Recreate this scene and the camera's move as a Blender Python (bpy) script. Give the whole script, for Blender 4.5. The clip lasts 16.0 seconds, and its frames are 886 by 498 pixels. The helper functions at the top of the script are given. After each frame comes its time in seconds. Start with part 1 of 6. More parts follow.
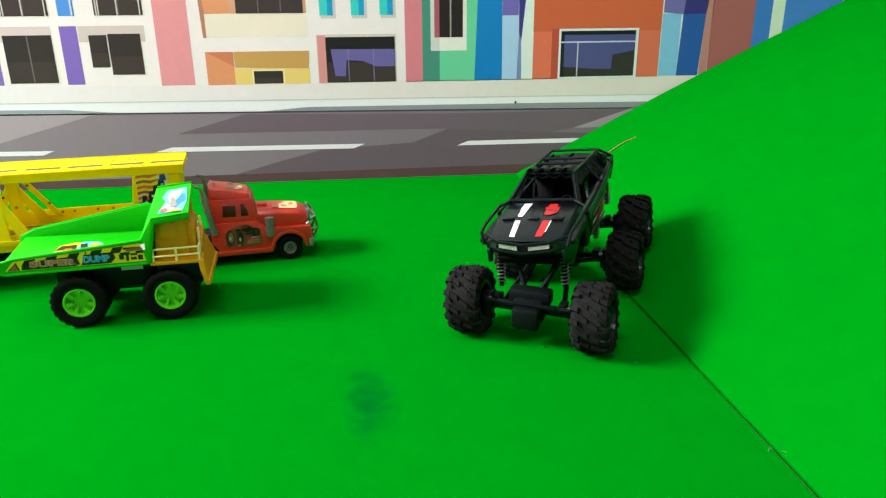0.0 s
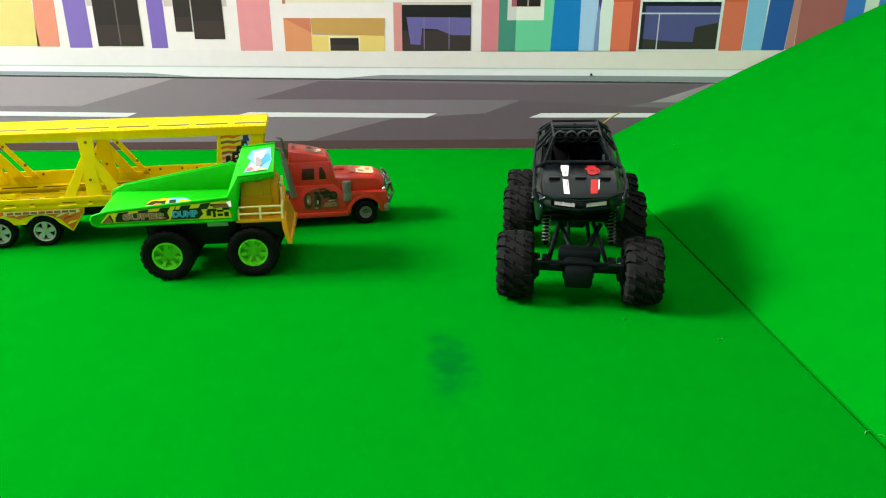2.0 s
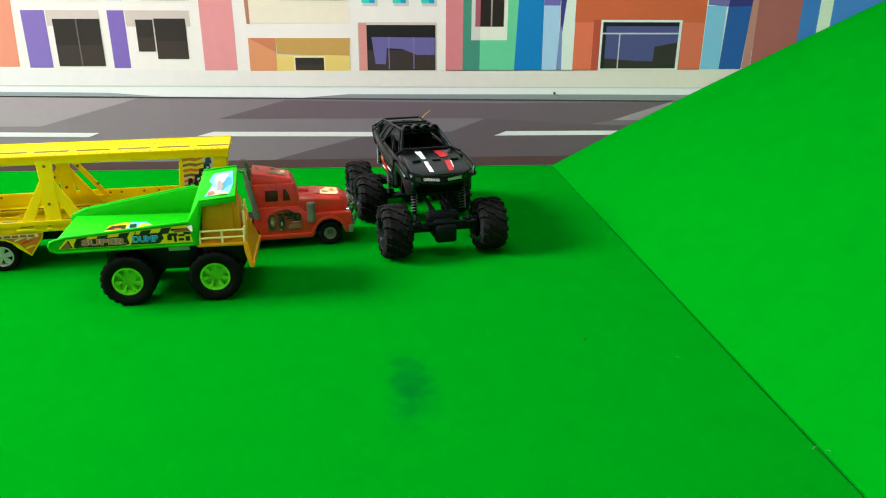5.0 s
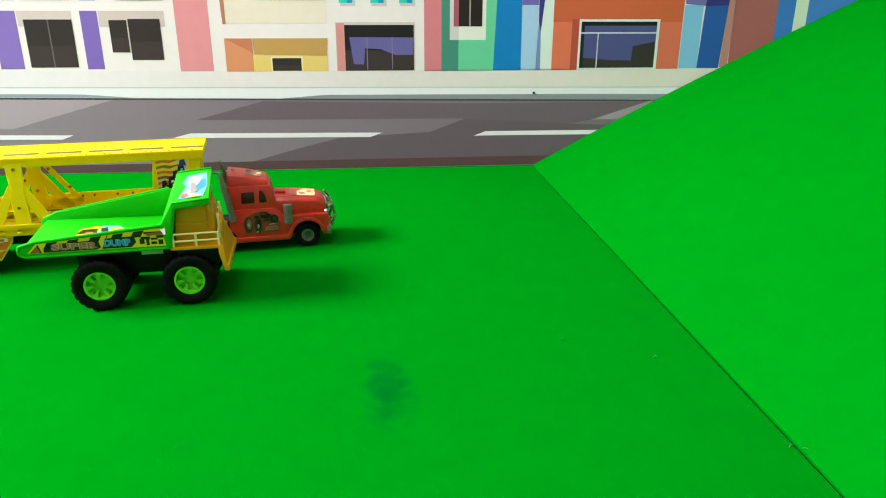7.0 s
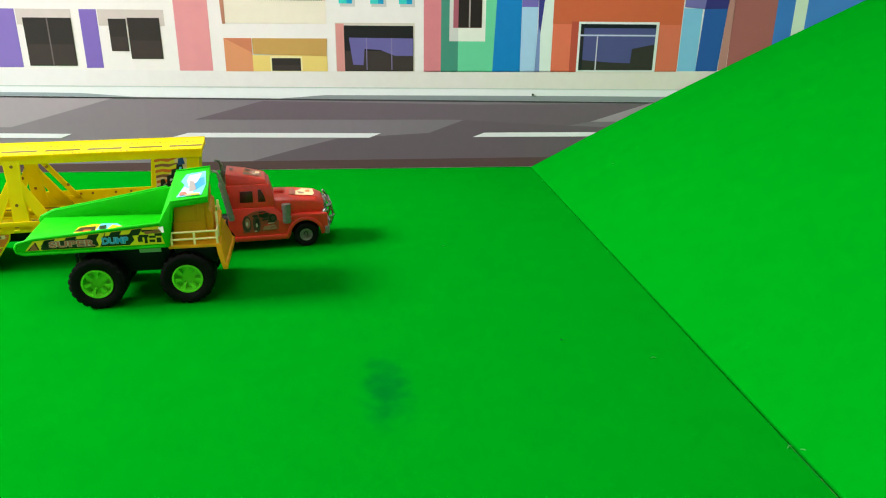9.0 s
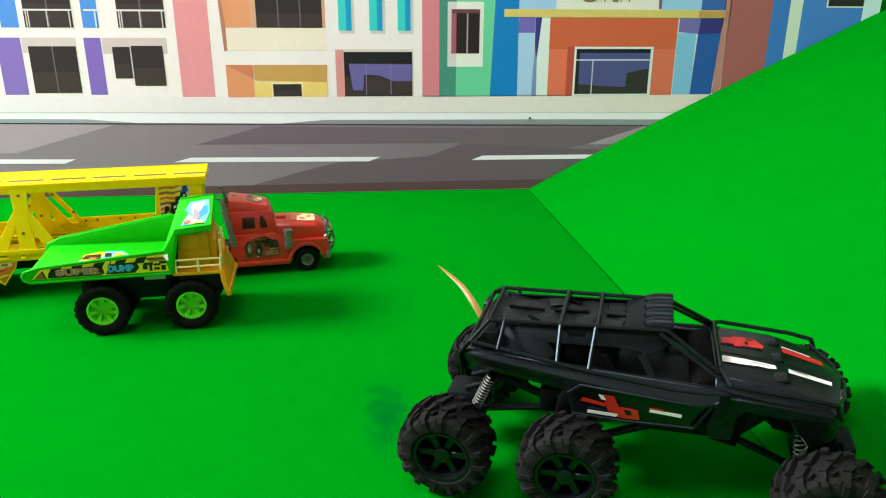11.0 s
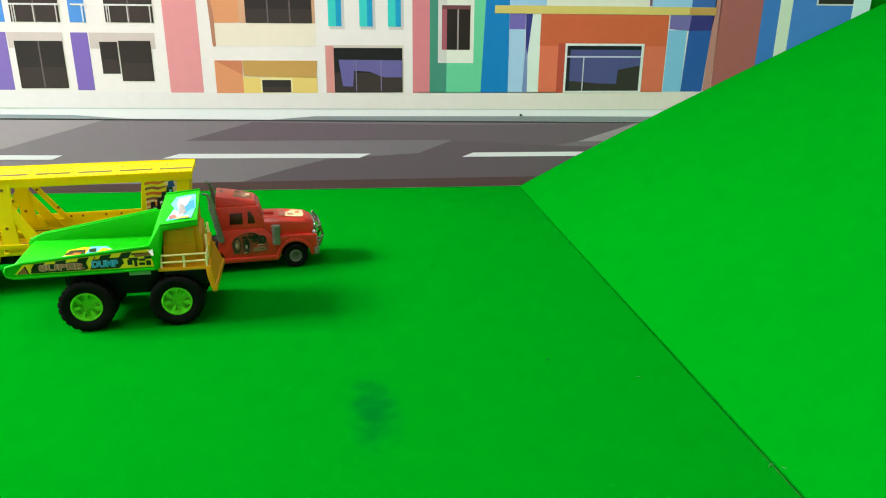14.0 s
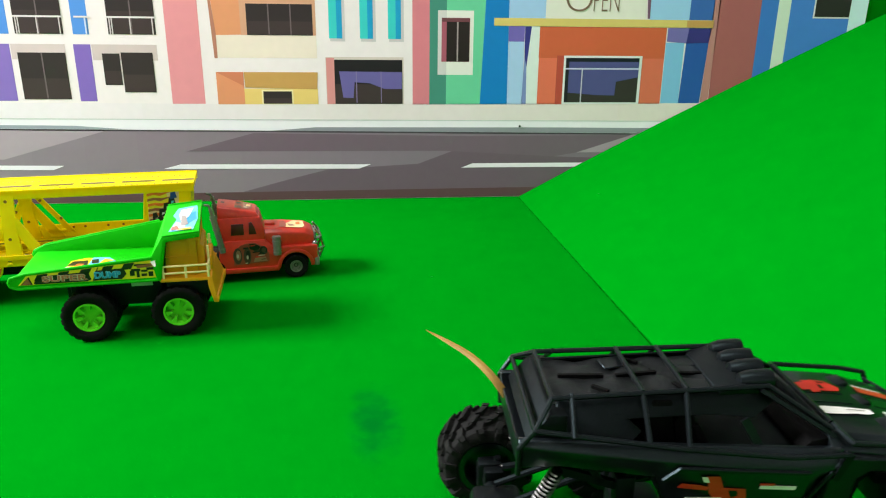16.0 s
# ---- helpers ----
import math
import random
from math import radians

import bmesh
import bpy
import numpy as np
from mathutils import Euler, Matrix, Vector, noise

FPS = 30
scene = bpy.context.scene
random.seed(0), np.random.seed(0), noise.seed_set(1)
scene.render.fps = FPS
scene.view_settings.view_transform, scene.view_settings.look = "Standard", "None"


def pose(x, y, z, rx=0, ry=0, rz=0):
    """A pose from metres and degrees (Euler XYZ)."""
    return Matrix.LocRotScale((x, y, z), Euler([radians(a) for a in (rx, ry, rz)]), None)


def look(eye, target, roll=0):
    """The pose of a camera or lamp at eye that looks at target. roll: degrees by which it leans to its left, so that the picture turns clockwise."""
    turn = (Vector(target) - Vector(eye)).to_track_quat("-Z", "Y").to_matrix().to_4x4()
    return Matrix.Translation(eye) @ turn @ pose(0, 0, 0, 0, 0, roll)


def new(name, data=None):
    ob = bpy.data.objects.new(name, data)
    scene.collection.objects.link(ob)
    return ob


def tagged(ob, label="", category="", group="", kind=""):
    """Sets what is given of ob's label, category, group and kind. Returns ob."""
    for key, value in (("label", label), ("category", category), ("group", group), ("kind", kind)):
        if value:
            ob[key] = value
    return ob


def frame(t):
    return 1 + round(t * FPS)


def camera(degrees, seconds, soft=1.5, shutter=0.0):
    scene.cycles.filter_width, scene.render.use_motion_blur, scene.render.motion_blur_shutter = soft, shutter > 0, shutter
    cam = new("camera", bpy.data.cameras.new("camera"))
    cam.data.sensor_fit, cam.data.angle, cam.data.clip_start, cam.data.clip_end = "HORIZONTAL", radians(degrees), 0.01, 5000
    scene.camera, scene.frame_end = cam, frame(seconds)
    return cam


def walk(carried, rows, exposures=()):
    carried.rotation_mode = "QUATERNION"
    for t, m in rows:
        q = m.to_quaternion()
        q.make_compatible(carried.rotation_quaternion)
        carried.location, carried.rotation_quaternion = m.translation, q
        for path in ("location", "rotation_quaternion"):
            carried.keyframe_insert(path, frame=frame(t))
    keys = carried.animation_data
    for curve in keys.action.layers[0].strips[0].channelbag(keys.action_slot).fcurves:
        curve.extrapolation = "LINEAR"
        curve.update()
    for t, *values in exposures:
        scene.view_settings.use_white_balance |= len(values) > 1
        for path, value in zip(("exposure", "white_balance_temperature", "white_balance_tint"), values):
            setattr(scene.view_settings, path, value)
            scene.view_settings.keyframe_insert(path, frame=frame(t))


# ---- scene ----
cam = camera(64.54, 16.0, soft=1.1, shutter=0.5)
PATH = [
    (0, (0.0074, -0.2537, 0.3395), (0.1147, 0.6848, 0.0112), -0.47),
    (0.5, (-0.0024, -0.2499, 0.3330), (0.0848, 0.6851, -0.0108), -0.42),
    (1, (-0.0119, -0.2506, 0.3291), (0.0447, 0.6808, -0.0305), -0.42),
    (1.5, (-0.0210, -0.2534, 0.3285), (0.0129, 0.6783, -0.0332), -0.25),
    (2, (-0.0222, -0.2537, 0.3266), (0.0091, 0.6797, -0.0310), 0.13),
    (2.5, (-0.0214, -0.2527, 0.3307), (0.0145, 0.6772, -0.0354), 0.39),
    (3, (-0.0197, -0.2548, 0.3327), (0.0186, 0.6760, -0.0309), 0.60),
    (3.5, (-0.0206, -0.2552, 0.3313), (0.0186, 0.6761, -0.0308), 0.59),
    (4, (-0.0173, -0.2576, 0.3351), (0.0316, 0.6772, -0.0168), 0.53),
    (4.5, (-0.0127, -0.2572, 0.3369), (0.0494, 0.6798, -0.0067), 0.42),
    (5, (-0.0097, -0.2570, 0.3394), (0.0596, 0.6804, -0.0020), 0.28),
    (7.5, (-0.0011, -0.2510, 0.3374), (0.0919, 0.6847, -0.0031), 0.20),
    (8, (-0.0027, -0.2521, 0.3382), (0.0878, 0.6838, -0.0024), 0.31),
    (8.5, (-0.0019, -0.2537, 0.3375), (0.0891, 0.6836, 0.0011), 0.38),
    (9, (-0.0030, -0.2519, 0.3349), (0.0922, 0.6847, -0.0023), 0.64),
    (9.5, (-0.0030, -0.2498, 0.3360), (0.0923, 0.6850, -0.0063), 0.57),
    (10, (-0.0024, -0.2598, 0.3445), (0.0905, 0.6816, 0.0203), 0.40),
    (10.2, (-0.0046, -0.2637, 0.3503), (0.0878, 0.6809, 0.0354), 0.30),
    (12.5, (-0.0005, -0.2613, 0.3451), (0.1038, 0.6824, 0.0311), 0.52),
    (13, (0.0002, -0.2612, 0.3436), (0.1040, 0.6832, 0.0319), 0.55),
    (13.5, (0.0016, -0.2620, 0.3460), (0.1070, 0.6829, 0.0360), 0.52),
    (14, (0.0018, -0.2596, 0.3435), (0.1082, 0.6834, 0.0282), 0.54),
    (14.5, (0.0016, -0.2610, 0.3439), (0.1083, 0.6828, 0.0313), 0.61),
    (15, (0.0006, -0.2636, 0.3474), (0.1077, 0.6820, 0.0403), 0.60),
    (15.5, (0.0010, -0.2655, 0.3480), (0.1081, 0.6818, 0.0459), 0.57),
    (16, (0.0009, -0.2660, 0.3491), (0.1085, 0.6807, 0.0454), 0.62),
]
walk(cam, [(t, look(eye, target, roll)) for t, eye, target, roll in PATH])


# ---------------------------------------------------------------- light
world = bpy.data.worlds.new("world")
scene.world = world
world.use_nodes = True
wn = world.node_tree.nodes
sky = wn.new("ShaderNodeTexSky")
sky.sky_type = "NISHITA"
sky.sun_disc = False
sky.sun_elevation, sky.sun_rotation = radians(38), radians(-90)
wn["Background"].inputs["Strength"].default_value = 0.12
world.node_tree.links.new(sky.outputs["Color"], wn["Background"].inputs["Color"])


def area_lamp(name, m, sx, sy, watts, colour):
    data = bpy.data.lights.new(name, "AREA")
    data.shape, data.size, data.size_y = "RECTANGLE", sx, sy
    data.energy, data.color = watts, colour
    ob = new(name, data)
    ob.matrix_basis = m
    return ob


# daylight in the window at the side, and an added, unseen fill lamp overhead
area_lamp("window_light", look((-3.05, 0.55, 2.1), (0.0, 0.62, 0.0)), 1.15, 0.92, 314, (1.0, 0.975, 0.985))
area_lamp("ceiling_light_glow", look((-0.35, -0.35, 3.14), (-0.25, 0.0, 0)), 1.5, 0.9, 46, (1.0, 0.97, 0.93))
scene.view_settings.exposure = 0.0


# ---------------------------------------------------------------- materials
def mat(name, colour, rough=0.5, metal=0.0, vary=0.06, scale=30.0, bump=0.0, bump_scale=None, spec=0.5, coat=0.0, tint=None, glow=0.0):
    """Painted, printed or moulded surface: base colour with two scales of variation, fine relief."""
    m = bpy.data.materials.new(name)
    m.use_nodes = True
    n, l = m.node_tree.nodes, m.node_tree.links
    b = n["Principled BSDF"]
    b.inputs["Roughness"].default_value = rough
    b.inputs["Metallic"].default_value = metal
    b.inputs["Specular IOR Level"].default_value = spec
    b.inputs["Coat Weight"].default_value = coat
    if tint:
        b.inputs["Specular Tint"].default_value = (*tint, 1)
    tc = n.new("ShaderNodeTexCoord")
    big, small = n.new("ShaderNodeTexNoise"), n.new("ShaderNodeTexNoise")
    big.inputs["Scale"].default_value, small.inputs["Scale"].default_value = scale * 0.25, scale * 4
    big.inputs["Detail"].default_value, small.inputs["Detail"].default_value = 3, 4
    for t in (big, small):
        l.new(tc.outputs["Object"], t.inputs["Vector"])
    add = n.new("ShaderNodeMath")
    add.operation = "ADD"
    l.new(big.outputs["Fac"], add.inputs[0])
    l.new(small.outputs["Fac"], add.inputs[1])
    ramp = n.new("ShaderNodeMapRange")
    ramp.inputs["From Min"].default_value, ramp.inputs["From Max"].default_value = 0.6, 1.4
    ramp.inputs["To Min"].default_value, ramp.inputs["To Max"].default_value = 1 - vary, 1 + vary
    l.new(add.outputs[0], ramp.inputs["Value"])
    mul = n.new("ShaderNodeVectorMath")
    mul.operation = "SCALE"
    mul.inputs[0].default_value = colour
    l.new(ramp.outputs["Result"], mul.inputs["Scale"])
    l.new(mul.outputs["Vector"], b.inputs["Base Color"])
    rr = n.new("ShaderNodeMapRange")
    rr.inputs["To Min"].default_value, rr.inputs["To Max"].default_value = max(0.02, rough - 0.08), min(1, rough + 0.08)
    l.new(big.outputs["Fac"], rr.inputs["Value"])
    l.new(rr.outputs["Result"], b.inputs["Roughness"])
    if glow:  # thin, clear plastic lets some light through
        thin, both_ways = n.new("ShaderNodeBsdfTranslucent"), n.new("ShaderNodeMixShader")
        l.new(mul.outputs["Vector"], thin.inputs["Color"])
        both_ways.inputs["Fac"].default_value = glow
        l.new(b.outputs["BSDF"], both_ways.inputs[1])
        l.new(thin.outputs["BSDF"], both_ways.inputs[2])
        l.new(both_ways.outputs["Shader"], n["Material Output"].inputs["Surface"])
    if bump:
        bt, bn = n.new("ShaderNodeTexNoise"), n.new("ShaderNodeBump")
        bt.inputs["Scale"].default_value = bump_scale or scale * 8
        bt.inputs["Detail"].default_value = 4
        l.new(tc.outputs["Object"], bt.inputs["Vector"])
        bn.inputs["Strength"].default_value = bump
        bn.inputs["Distance"].default_value = 0.001
        l.new(bt.outputs["Fac"], bn.inputs["Height"])
        l.new(bn.outputs["Normal"], b.inputs["Normal"])
    return m


PRINTED = {}


def srgb(r, g, b):
    return tuple((c / 255 / 12.92 if c < 10 else ((c / 255 + 0.055) / 1.055) ** 2.4) for c in (r, g, b))


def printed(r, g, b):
    """Ink of the given colour on the satin sheet, less green and bluer to offset green bounce."""
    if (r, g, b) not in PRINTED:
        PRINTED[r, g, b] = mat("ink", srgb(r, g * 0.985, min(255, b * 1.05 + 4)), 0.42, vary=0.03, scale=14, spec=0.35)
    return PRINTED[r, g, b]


GREEN = mat("green_vinyl", (0.0, 0.192, 0.0048), 0.85, vary=0.06, scale=6, bump=0.12, bump_scale=420, spec=0.0)
GROUND = mat("green_vinyl_ground", (0.0, 0.192, 0.0048), 0.85, vary=0.06, scale=6, bump=0.12, bump_scale=420, spec=0.0)


def smudge(m, x, y, rx, ry, colour, strength):
    """A rubbed dark mark with soft, uneven edges on a sheet."""
    n, l = m.node_tree.nodes, m.node_tree.links
    b = n["Principled BSDF"]
    old = b.inputs["Base Color"].links[0].from_socket
    tc, sub, mul = n.new("ShaderNodeTexCoord"), n.new("ShaderNodeVectorMath"), n.new("ShaderNodeVectorMath")
    sub.operation, mul.operation = "SUBTRACT", "MULTIPLY"
    sub.inputs[1].default_value, mul.inputs[1].default_value = (x, y, 0), (1 / rx, 1 / ry, 0)
    l.new(tc.outputs["Object"], sub.inputs[0])
    l.new(sub.outputs["Vector"], mul.inputs[0])
    far = n.new("ShaderNodeVectorMath")
    far.operation = "LENGTH"
    l.new(mul.outputs["Vector"], far.inputs[0])
    noi = n.new("ShaderNodeTexNoise")
    noi.inputs["Scale"].default_value, noi.inputs["Detail"].default_value = 55, 3
    l.new(tc.outputs["Object"], noi.inputs["Vector"])
    add = n.new("ShaderNodeMath")
    add.operation = "MULTIPLY_ADD"
    add.inputs[1].default_value = 1.5
    l.new(noi.outputs["Fac"], add.inputs[0])
    l.new(far.outputs["Value"], add.inputs[2])
    rng = n.new("ShaderNodeMapRange")
    rng.interpolation_type = "SMOOTHSTEP"
    rng.inputs["From Min"].default_value, rng.inputs["From Max"].default_value = 0.75, 2.1
    rng.inputs["To Min"].default_value, rng.inputs["To Max"].default_value = strength, 0
    l.new(add.outputs[0], rng.inputs["Value"])
    mix = n.new("ShaderNodeMix")
    mix.data_type = "RGBA"
    l.new(rng.outputs["Result"], mix.inputs["Factor"])
    l.new(old, mix.inputs["A"])
    mix.inputs["B"].default_value = (*colour, 1)
    l.new(mix.outputs["Result"], b.inputs["Base Color"])


smudge(GROUND, 0.004, 0.306, 0.022, 0.064, (0.0, 0.080, 0.012), 0.66)
PLASTER = mat("plaster", (0.42, 0.41, 0.40), 0.85, vary=0.04, scale=3, bump=0.2, bump_scale=90)
TIMBER = mat("floor_wood", (0.34, 0.24, 0.15), 0.5, vary=0.2, scale=5, bump=0.1)
WHITE_PAINT = mat("white_paint", (0.8, 0.8, 0.79), 0.4, vary=0.03, scale=10)


# ---------------------------------------------------------------- mesh helpers
def box(bm, x0, x1, y0, y1, z0, z1, bevel=0.0, seg=2, m=None):
    vs = bmesh.ops.create_cube(bm, size=1.0, matrix=Matrix.LocRotScale(((x0 + x1) / 2, (y0 + y1) / 2, (z0 + z1) / 2), None, (abs(x1 - x0), abs(y1 - y0), abs(z1 - z0))))["verts"]
    if bevel:
        es = list({e for v in vs for e in v.link_edges})
        r = bmesh.ops.bevel(bm, geom=es, offset=bevel, segments=seg, affect="EDGES", profile=0.5)
        vs = list({v for f in r["faces"] for v in f.verts} | {v for v in vs if v.is_valid})
    if m is not None:
        bmesh.ops.transform(bm, matrix=m, verts=vs)
    return vs


def rod(bm, a, b, r, seg=8, r2=None):
    """A round bar from a to b."""
    a, b = Vector(a), Vector(b)
    d = b - a
    m = Matrix.Translation((a + b) / 2) @ d.to_track_quat("Z", "Y").to_matrix().to_4x4()
    return bmesh.ops.create_cone(bm, cap_ends=True, segments=seg, radius1=r, radius2=r if r2 is None else r2, depth=d.length, matrix=m)["verts"]


def tube(bm, pts, r, seg=8):
    for a, b in zip(pts, pts[1:]):
        rod(bm, a, b, r, seg)
    for p in pts[1:-1]:
        bmesh.ops.create_icosphere(bm, subdivisions=1, radius=r * 1.02, matrix=Matrix.Translation(p))


def prism(bm, profile, x0, x1, bevel=0.0, axis="x"):
    """A closed outline of (y, z) points drawn out from x0 to x1; axis 'y' takes (x, z) points, 'z' takes (x, y)."""
    def at(u, p):
        return {"x": (u, p[0], p[1]), "y": (p[0], u, p[1]), "z": (p[0], p[1], u)}[axis]
    a = [bm.verts.new(at(x0, p)) for p in profile]
    b = [bm.verts.new(at(x1, p)) for p in profile]
    n = len(profile)
    fs = [bm.faces.new(a), bm.faces.new(b[::-1])]
    fs += [bm.faces.new((a[i], b[i], b[(i + 1) % n], a[(i + 1) % n])) for i in range(n)]
    bmesh.ops.recalc_face_normals(bm, faces=fs)
    if bevel:
        es = list({e for f in fs for e in f.edges})
        bmesh.ops.bevel(bm, geom=es, offset=bevel, segments=2, affect="EDGES", profile=0.5)
    return a + b


def lathe(bm, profile, m, seg=24, closed=False):
    """Points (r, h) turned about z, then placed by m; a closed outline makes a ring."""
    rings = []
    for r, h in profile:
        rings.append([bm.verts.new(m @ Vector((r * math.cos(2 * math.pi * i / seg), r * math.sin(2 * math.pi * i / seg), h))) for i in range(seg)])
    fs = []
    for p, q in zip(rings, rings[1:]):
        fs += [bm.faces.new((p[i], p[(i + 1) % seg], q[(i + 1) % seg], q[i])) for i in range(seg)]
    if closed:
        p, q = rings[-1], rings[0]
        fs += [bm.faces.new((p[i], p[(i + 1) % seg], q[(i + 1) % seg], q[i])) for i in range(seg)]
    else:
        for ring in (rings[0], rings[-1]):
            fs.append(bm.faces.new(ring))
    bmesh.ops.recalc_face_normals(bm, faces=fs)


def mesh_of(name, bm, material, smooth=False):
    me = bpy.data.meshes.new(name)
    bm.normal_update()
    bm.to_mesh(me)
    bm.free()
    for m in material if isinstance(material, (list, tuple)) else (material,):
        me.materials.append(m)
    if smooth:
        for p in me.polygons:
            p.use_smooth = True
        me.set_sharp_from_angle(angle=radians(38))
    return me


def part(name, bm, material, parent=None, label="", smooth=True, at=None):
    ob = new(name, mesh_of(name, bm, material, smooth))
    ob.parent = parent
    if at is not None:
        ob.matrix_basis = at
    if label:
        ob["label"] = label
    return ob


def thing(name, label, category, group="", at=None):
    ob = new(name)
    ob.empty_display_size = 0.02
    if at is not None:
        ob.matrix_basis = at
    return tagged(ob, label, category, group)


def block(name, material, x0, x1, y0, y1, z0, z1, bevel=0.0, label="", category="", kind="structure"):
    bm = bmesh.new()
    box(bm, x0, x1, y0, y1, z0, z1, bevel)
    ob = part(name, bm, material, None, "", smooth=bool(bevel))
    return tagged(ob, label, category, "", kind)


# ---------------------------------------------------------------- unseen room, added round the play ground to hold and bounce the light
block("floor", TIMBER, -3.25, 2.6, -2.6, 1.4, -0.08, -0.004)
block("ceiling", PLASTER, -3.35, 2.7, -2.7, 1.5, 3.2, 3.3)
block("wall_north", PLASTER, -3.25, 2.6, 1.3, 1.42, -0.08, 3.2)
block("wall_south", PLASTER, -3.25, 2.6, -2.72, -2.6, -0.08, 3.2)
block("wall_east", PLASTER, 2.6, 2.72, -2.72, 1.42, -0.08, 3.2)
bm = bmesh.new()
box(bm, -3.37, -3.25, -2.72, 1.42, -0.08, 1.3)
box(bm, -3.37, -3.25, -2.72, 1.42, 2.6, 3.2)
box(bm, -3.37, -3.25, -2.72, -0.35, 1.3, 2.6)
box(bm, -3.37, -3.25, 1.35, 1.42, 1.3, 2.6)
tagged(part("wall_west", bm, PLASTER, smooth=False), kind="structure")
bm = bmesh.new()
for y in (-0.35, 0.48, 1.31):
    box(bm, -3.34, -3.28, y, y + 0.04, 1.3, 2.6)
for z in (1.3, 2.56):
    box(bm, -3.342, -3.278, -0.35, 1.35, z, z + 0.04)
tagged(part("window_1", bm, WHITE_PAINT, smooth=False), "white painted window frame in the side wall", kind="structure")
# unseen panel, added as the body of the overhead fill light
lamp = thing("ceiling_light", "long white panel under the ceiling, added for the unseen fill light", "ceiling light")
bm = bmesh.new()
box(bm, -1.15, 0.45, -0.85, 0.15, 3.16, 3.2, 0.006)
part("housing", bm, WHITE_PAINT, lamp)

# green sheet on the ground, and the sheet beside it that climbs to the side
SEAM = 0.3266
bm = bmesh.new()
prism(bm, [(-1.6, -1.2), (SEAM - 0.0060, -1.2), (SEAM - 0.0012, 1.18), (-1.6, 1.18)], -0.004, 0.0, axis="z")
tagged(part("ground", bm, GROUND, smooth=False), "bright green vinyl sheet laid flat as ground", kind="structure")
RAMP = [(SEAM + 0.0008, 0.0), (0.443, 0.062), (0.538, 0.111), (0.639, 0.162), (0.797, 0.240), (0.890, 0.284), (1.040, 0.356), (1.25, 0.452), (1.5, 0.56)]


def ramp_height(x):
    for (xa, za), (xb, zb) in zip(RAMP, RAMP[1:]):
        if xa <= x <= xb:
            return za + (zb - za) * (x - xa) / (xb - xa)
    return 0.0


bm = bmesh.new()
prism(bm, RAMP + [(x, z - 0.006) for x, z in RAMP[::-1]], -1.2, 1.179, axis="y")
tagged(part("ramp", bm, GREEN, smooth=True), "bright green vinyl sheet sloping up from the ground", kind="structure")
# green cloth that hangs on the wall past the printed board
block("green_cloth", GREEN, 1.056, 1.9, 1.184, 1.19, 0.0, 1.1, label="dark green cloth hanging beside the printed board", category="cloth")



# ---------------------------------------------------------------- the printed street on the board
WALL_Y = 1.1815
board = thing("backdrop", "printed board with a cartoon street of colourful houses and a grey road", "backdrop", at=pose(0, 0, 0))
tagged(board, kind="structure")
bm = bmesh.new()
box(bm, -1.35, 1.056, WALL_Y, WALL_Y + 0.008, 0.0, 0.75)
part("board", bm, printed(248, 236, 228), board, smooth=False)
LAYER = 0.00012


def quad(name, colour, layer, *pts):
    """A flat printed patch of (x, z) corners on the board."""
    bm = bmesh.new()
    y = WALL_Y - LAYER * layer
    vs = [bm.verts.new((x, y, z)) for x, z in pts]
    f = bm.faces.new(vs)
    f.normal_update()
    if f.normal.y > 0:
        f.normal_flip()
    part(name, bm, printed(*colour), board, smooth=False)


def patch(name, colour, layer, x0, x1, z0, z1):
    quad(name, colour, layer, (x0, z0), (x1, z0), (x1, z1), (x0, z1))


# white, cream and road inks lean pink to offset green bounced off the sheet
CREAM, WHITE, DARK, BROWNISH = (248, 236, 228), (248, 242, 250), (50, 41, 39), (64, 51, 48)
# road, kerb and pavement, which run slightly downhill along the board



def blend(a, b, k):
    return tuple(round(p + (q - p) * k) for p, q in zip(a, b))


def strips(name, layer, xa, xb, n, low, high, one, two):
    """A band on the board from xa to xb that passes in n fine steps from one colour to the other; low and high give its
    edges.
    """
    for i in range(n):
        x0, x1 = xa + (xb - xa) * i / n, xa + (xb - xa) * (i + 1) / n
        quad(name, blend(one, two, (i + 0.5) / n), layer, (x0, low(x0)), (x1, low(x1)), (x1, high(x1)), (x0, high(x0)))


# road paler towards the left end, darker towards the right
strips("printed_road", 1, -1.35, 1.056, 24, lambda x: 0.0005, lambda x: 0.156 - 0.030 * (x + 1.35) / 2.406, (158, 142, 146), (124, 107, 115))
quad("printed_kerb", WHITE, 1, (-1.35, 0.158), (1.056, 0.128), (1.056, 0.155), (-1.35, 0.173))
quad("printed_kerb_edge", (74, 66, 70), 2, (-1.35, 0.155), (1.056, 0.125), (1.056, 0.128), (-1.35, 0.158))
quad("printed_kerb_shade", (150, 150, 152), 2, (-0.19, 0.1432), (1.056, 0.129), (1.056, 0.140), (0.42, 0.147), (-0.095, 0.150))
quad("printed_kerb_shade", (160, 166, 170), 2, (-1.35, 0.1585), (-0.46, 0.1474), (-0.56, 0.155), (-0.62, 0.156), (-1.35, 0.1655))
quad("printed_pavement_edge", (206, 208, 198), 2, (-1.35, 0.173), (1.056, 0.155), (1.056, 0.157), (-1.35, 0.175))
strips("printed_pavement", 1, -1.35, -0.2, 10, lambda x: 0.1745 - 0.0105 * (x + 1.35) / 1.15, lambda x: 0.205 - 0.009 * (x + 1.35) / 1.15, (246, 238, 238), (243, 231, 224))
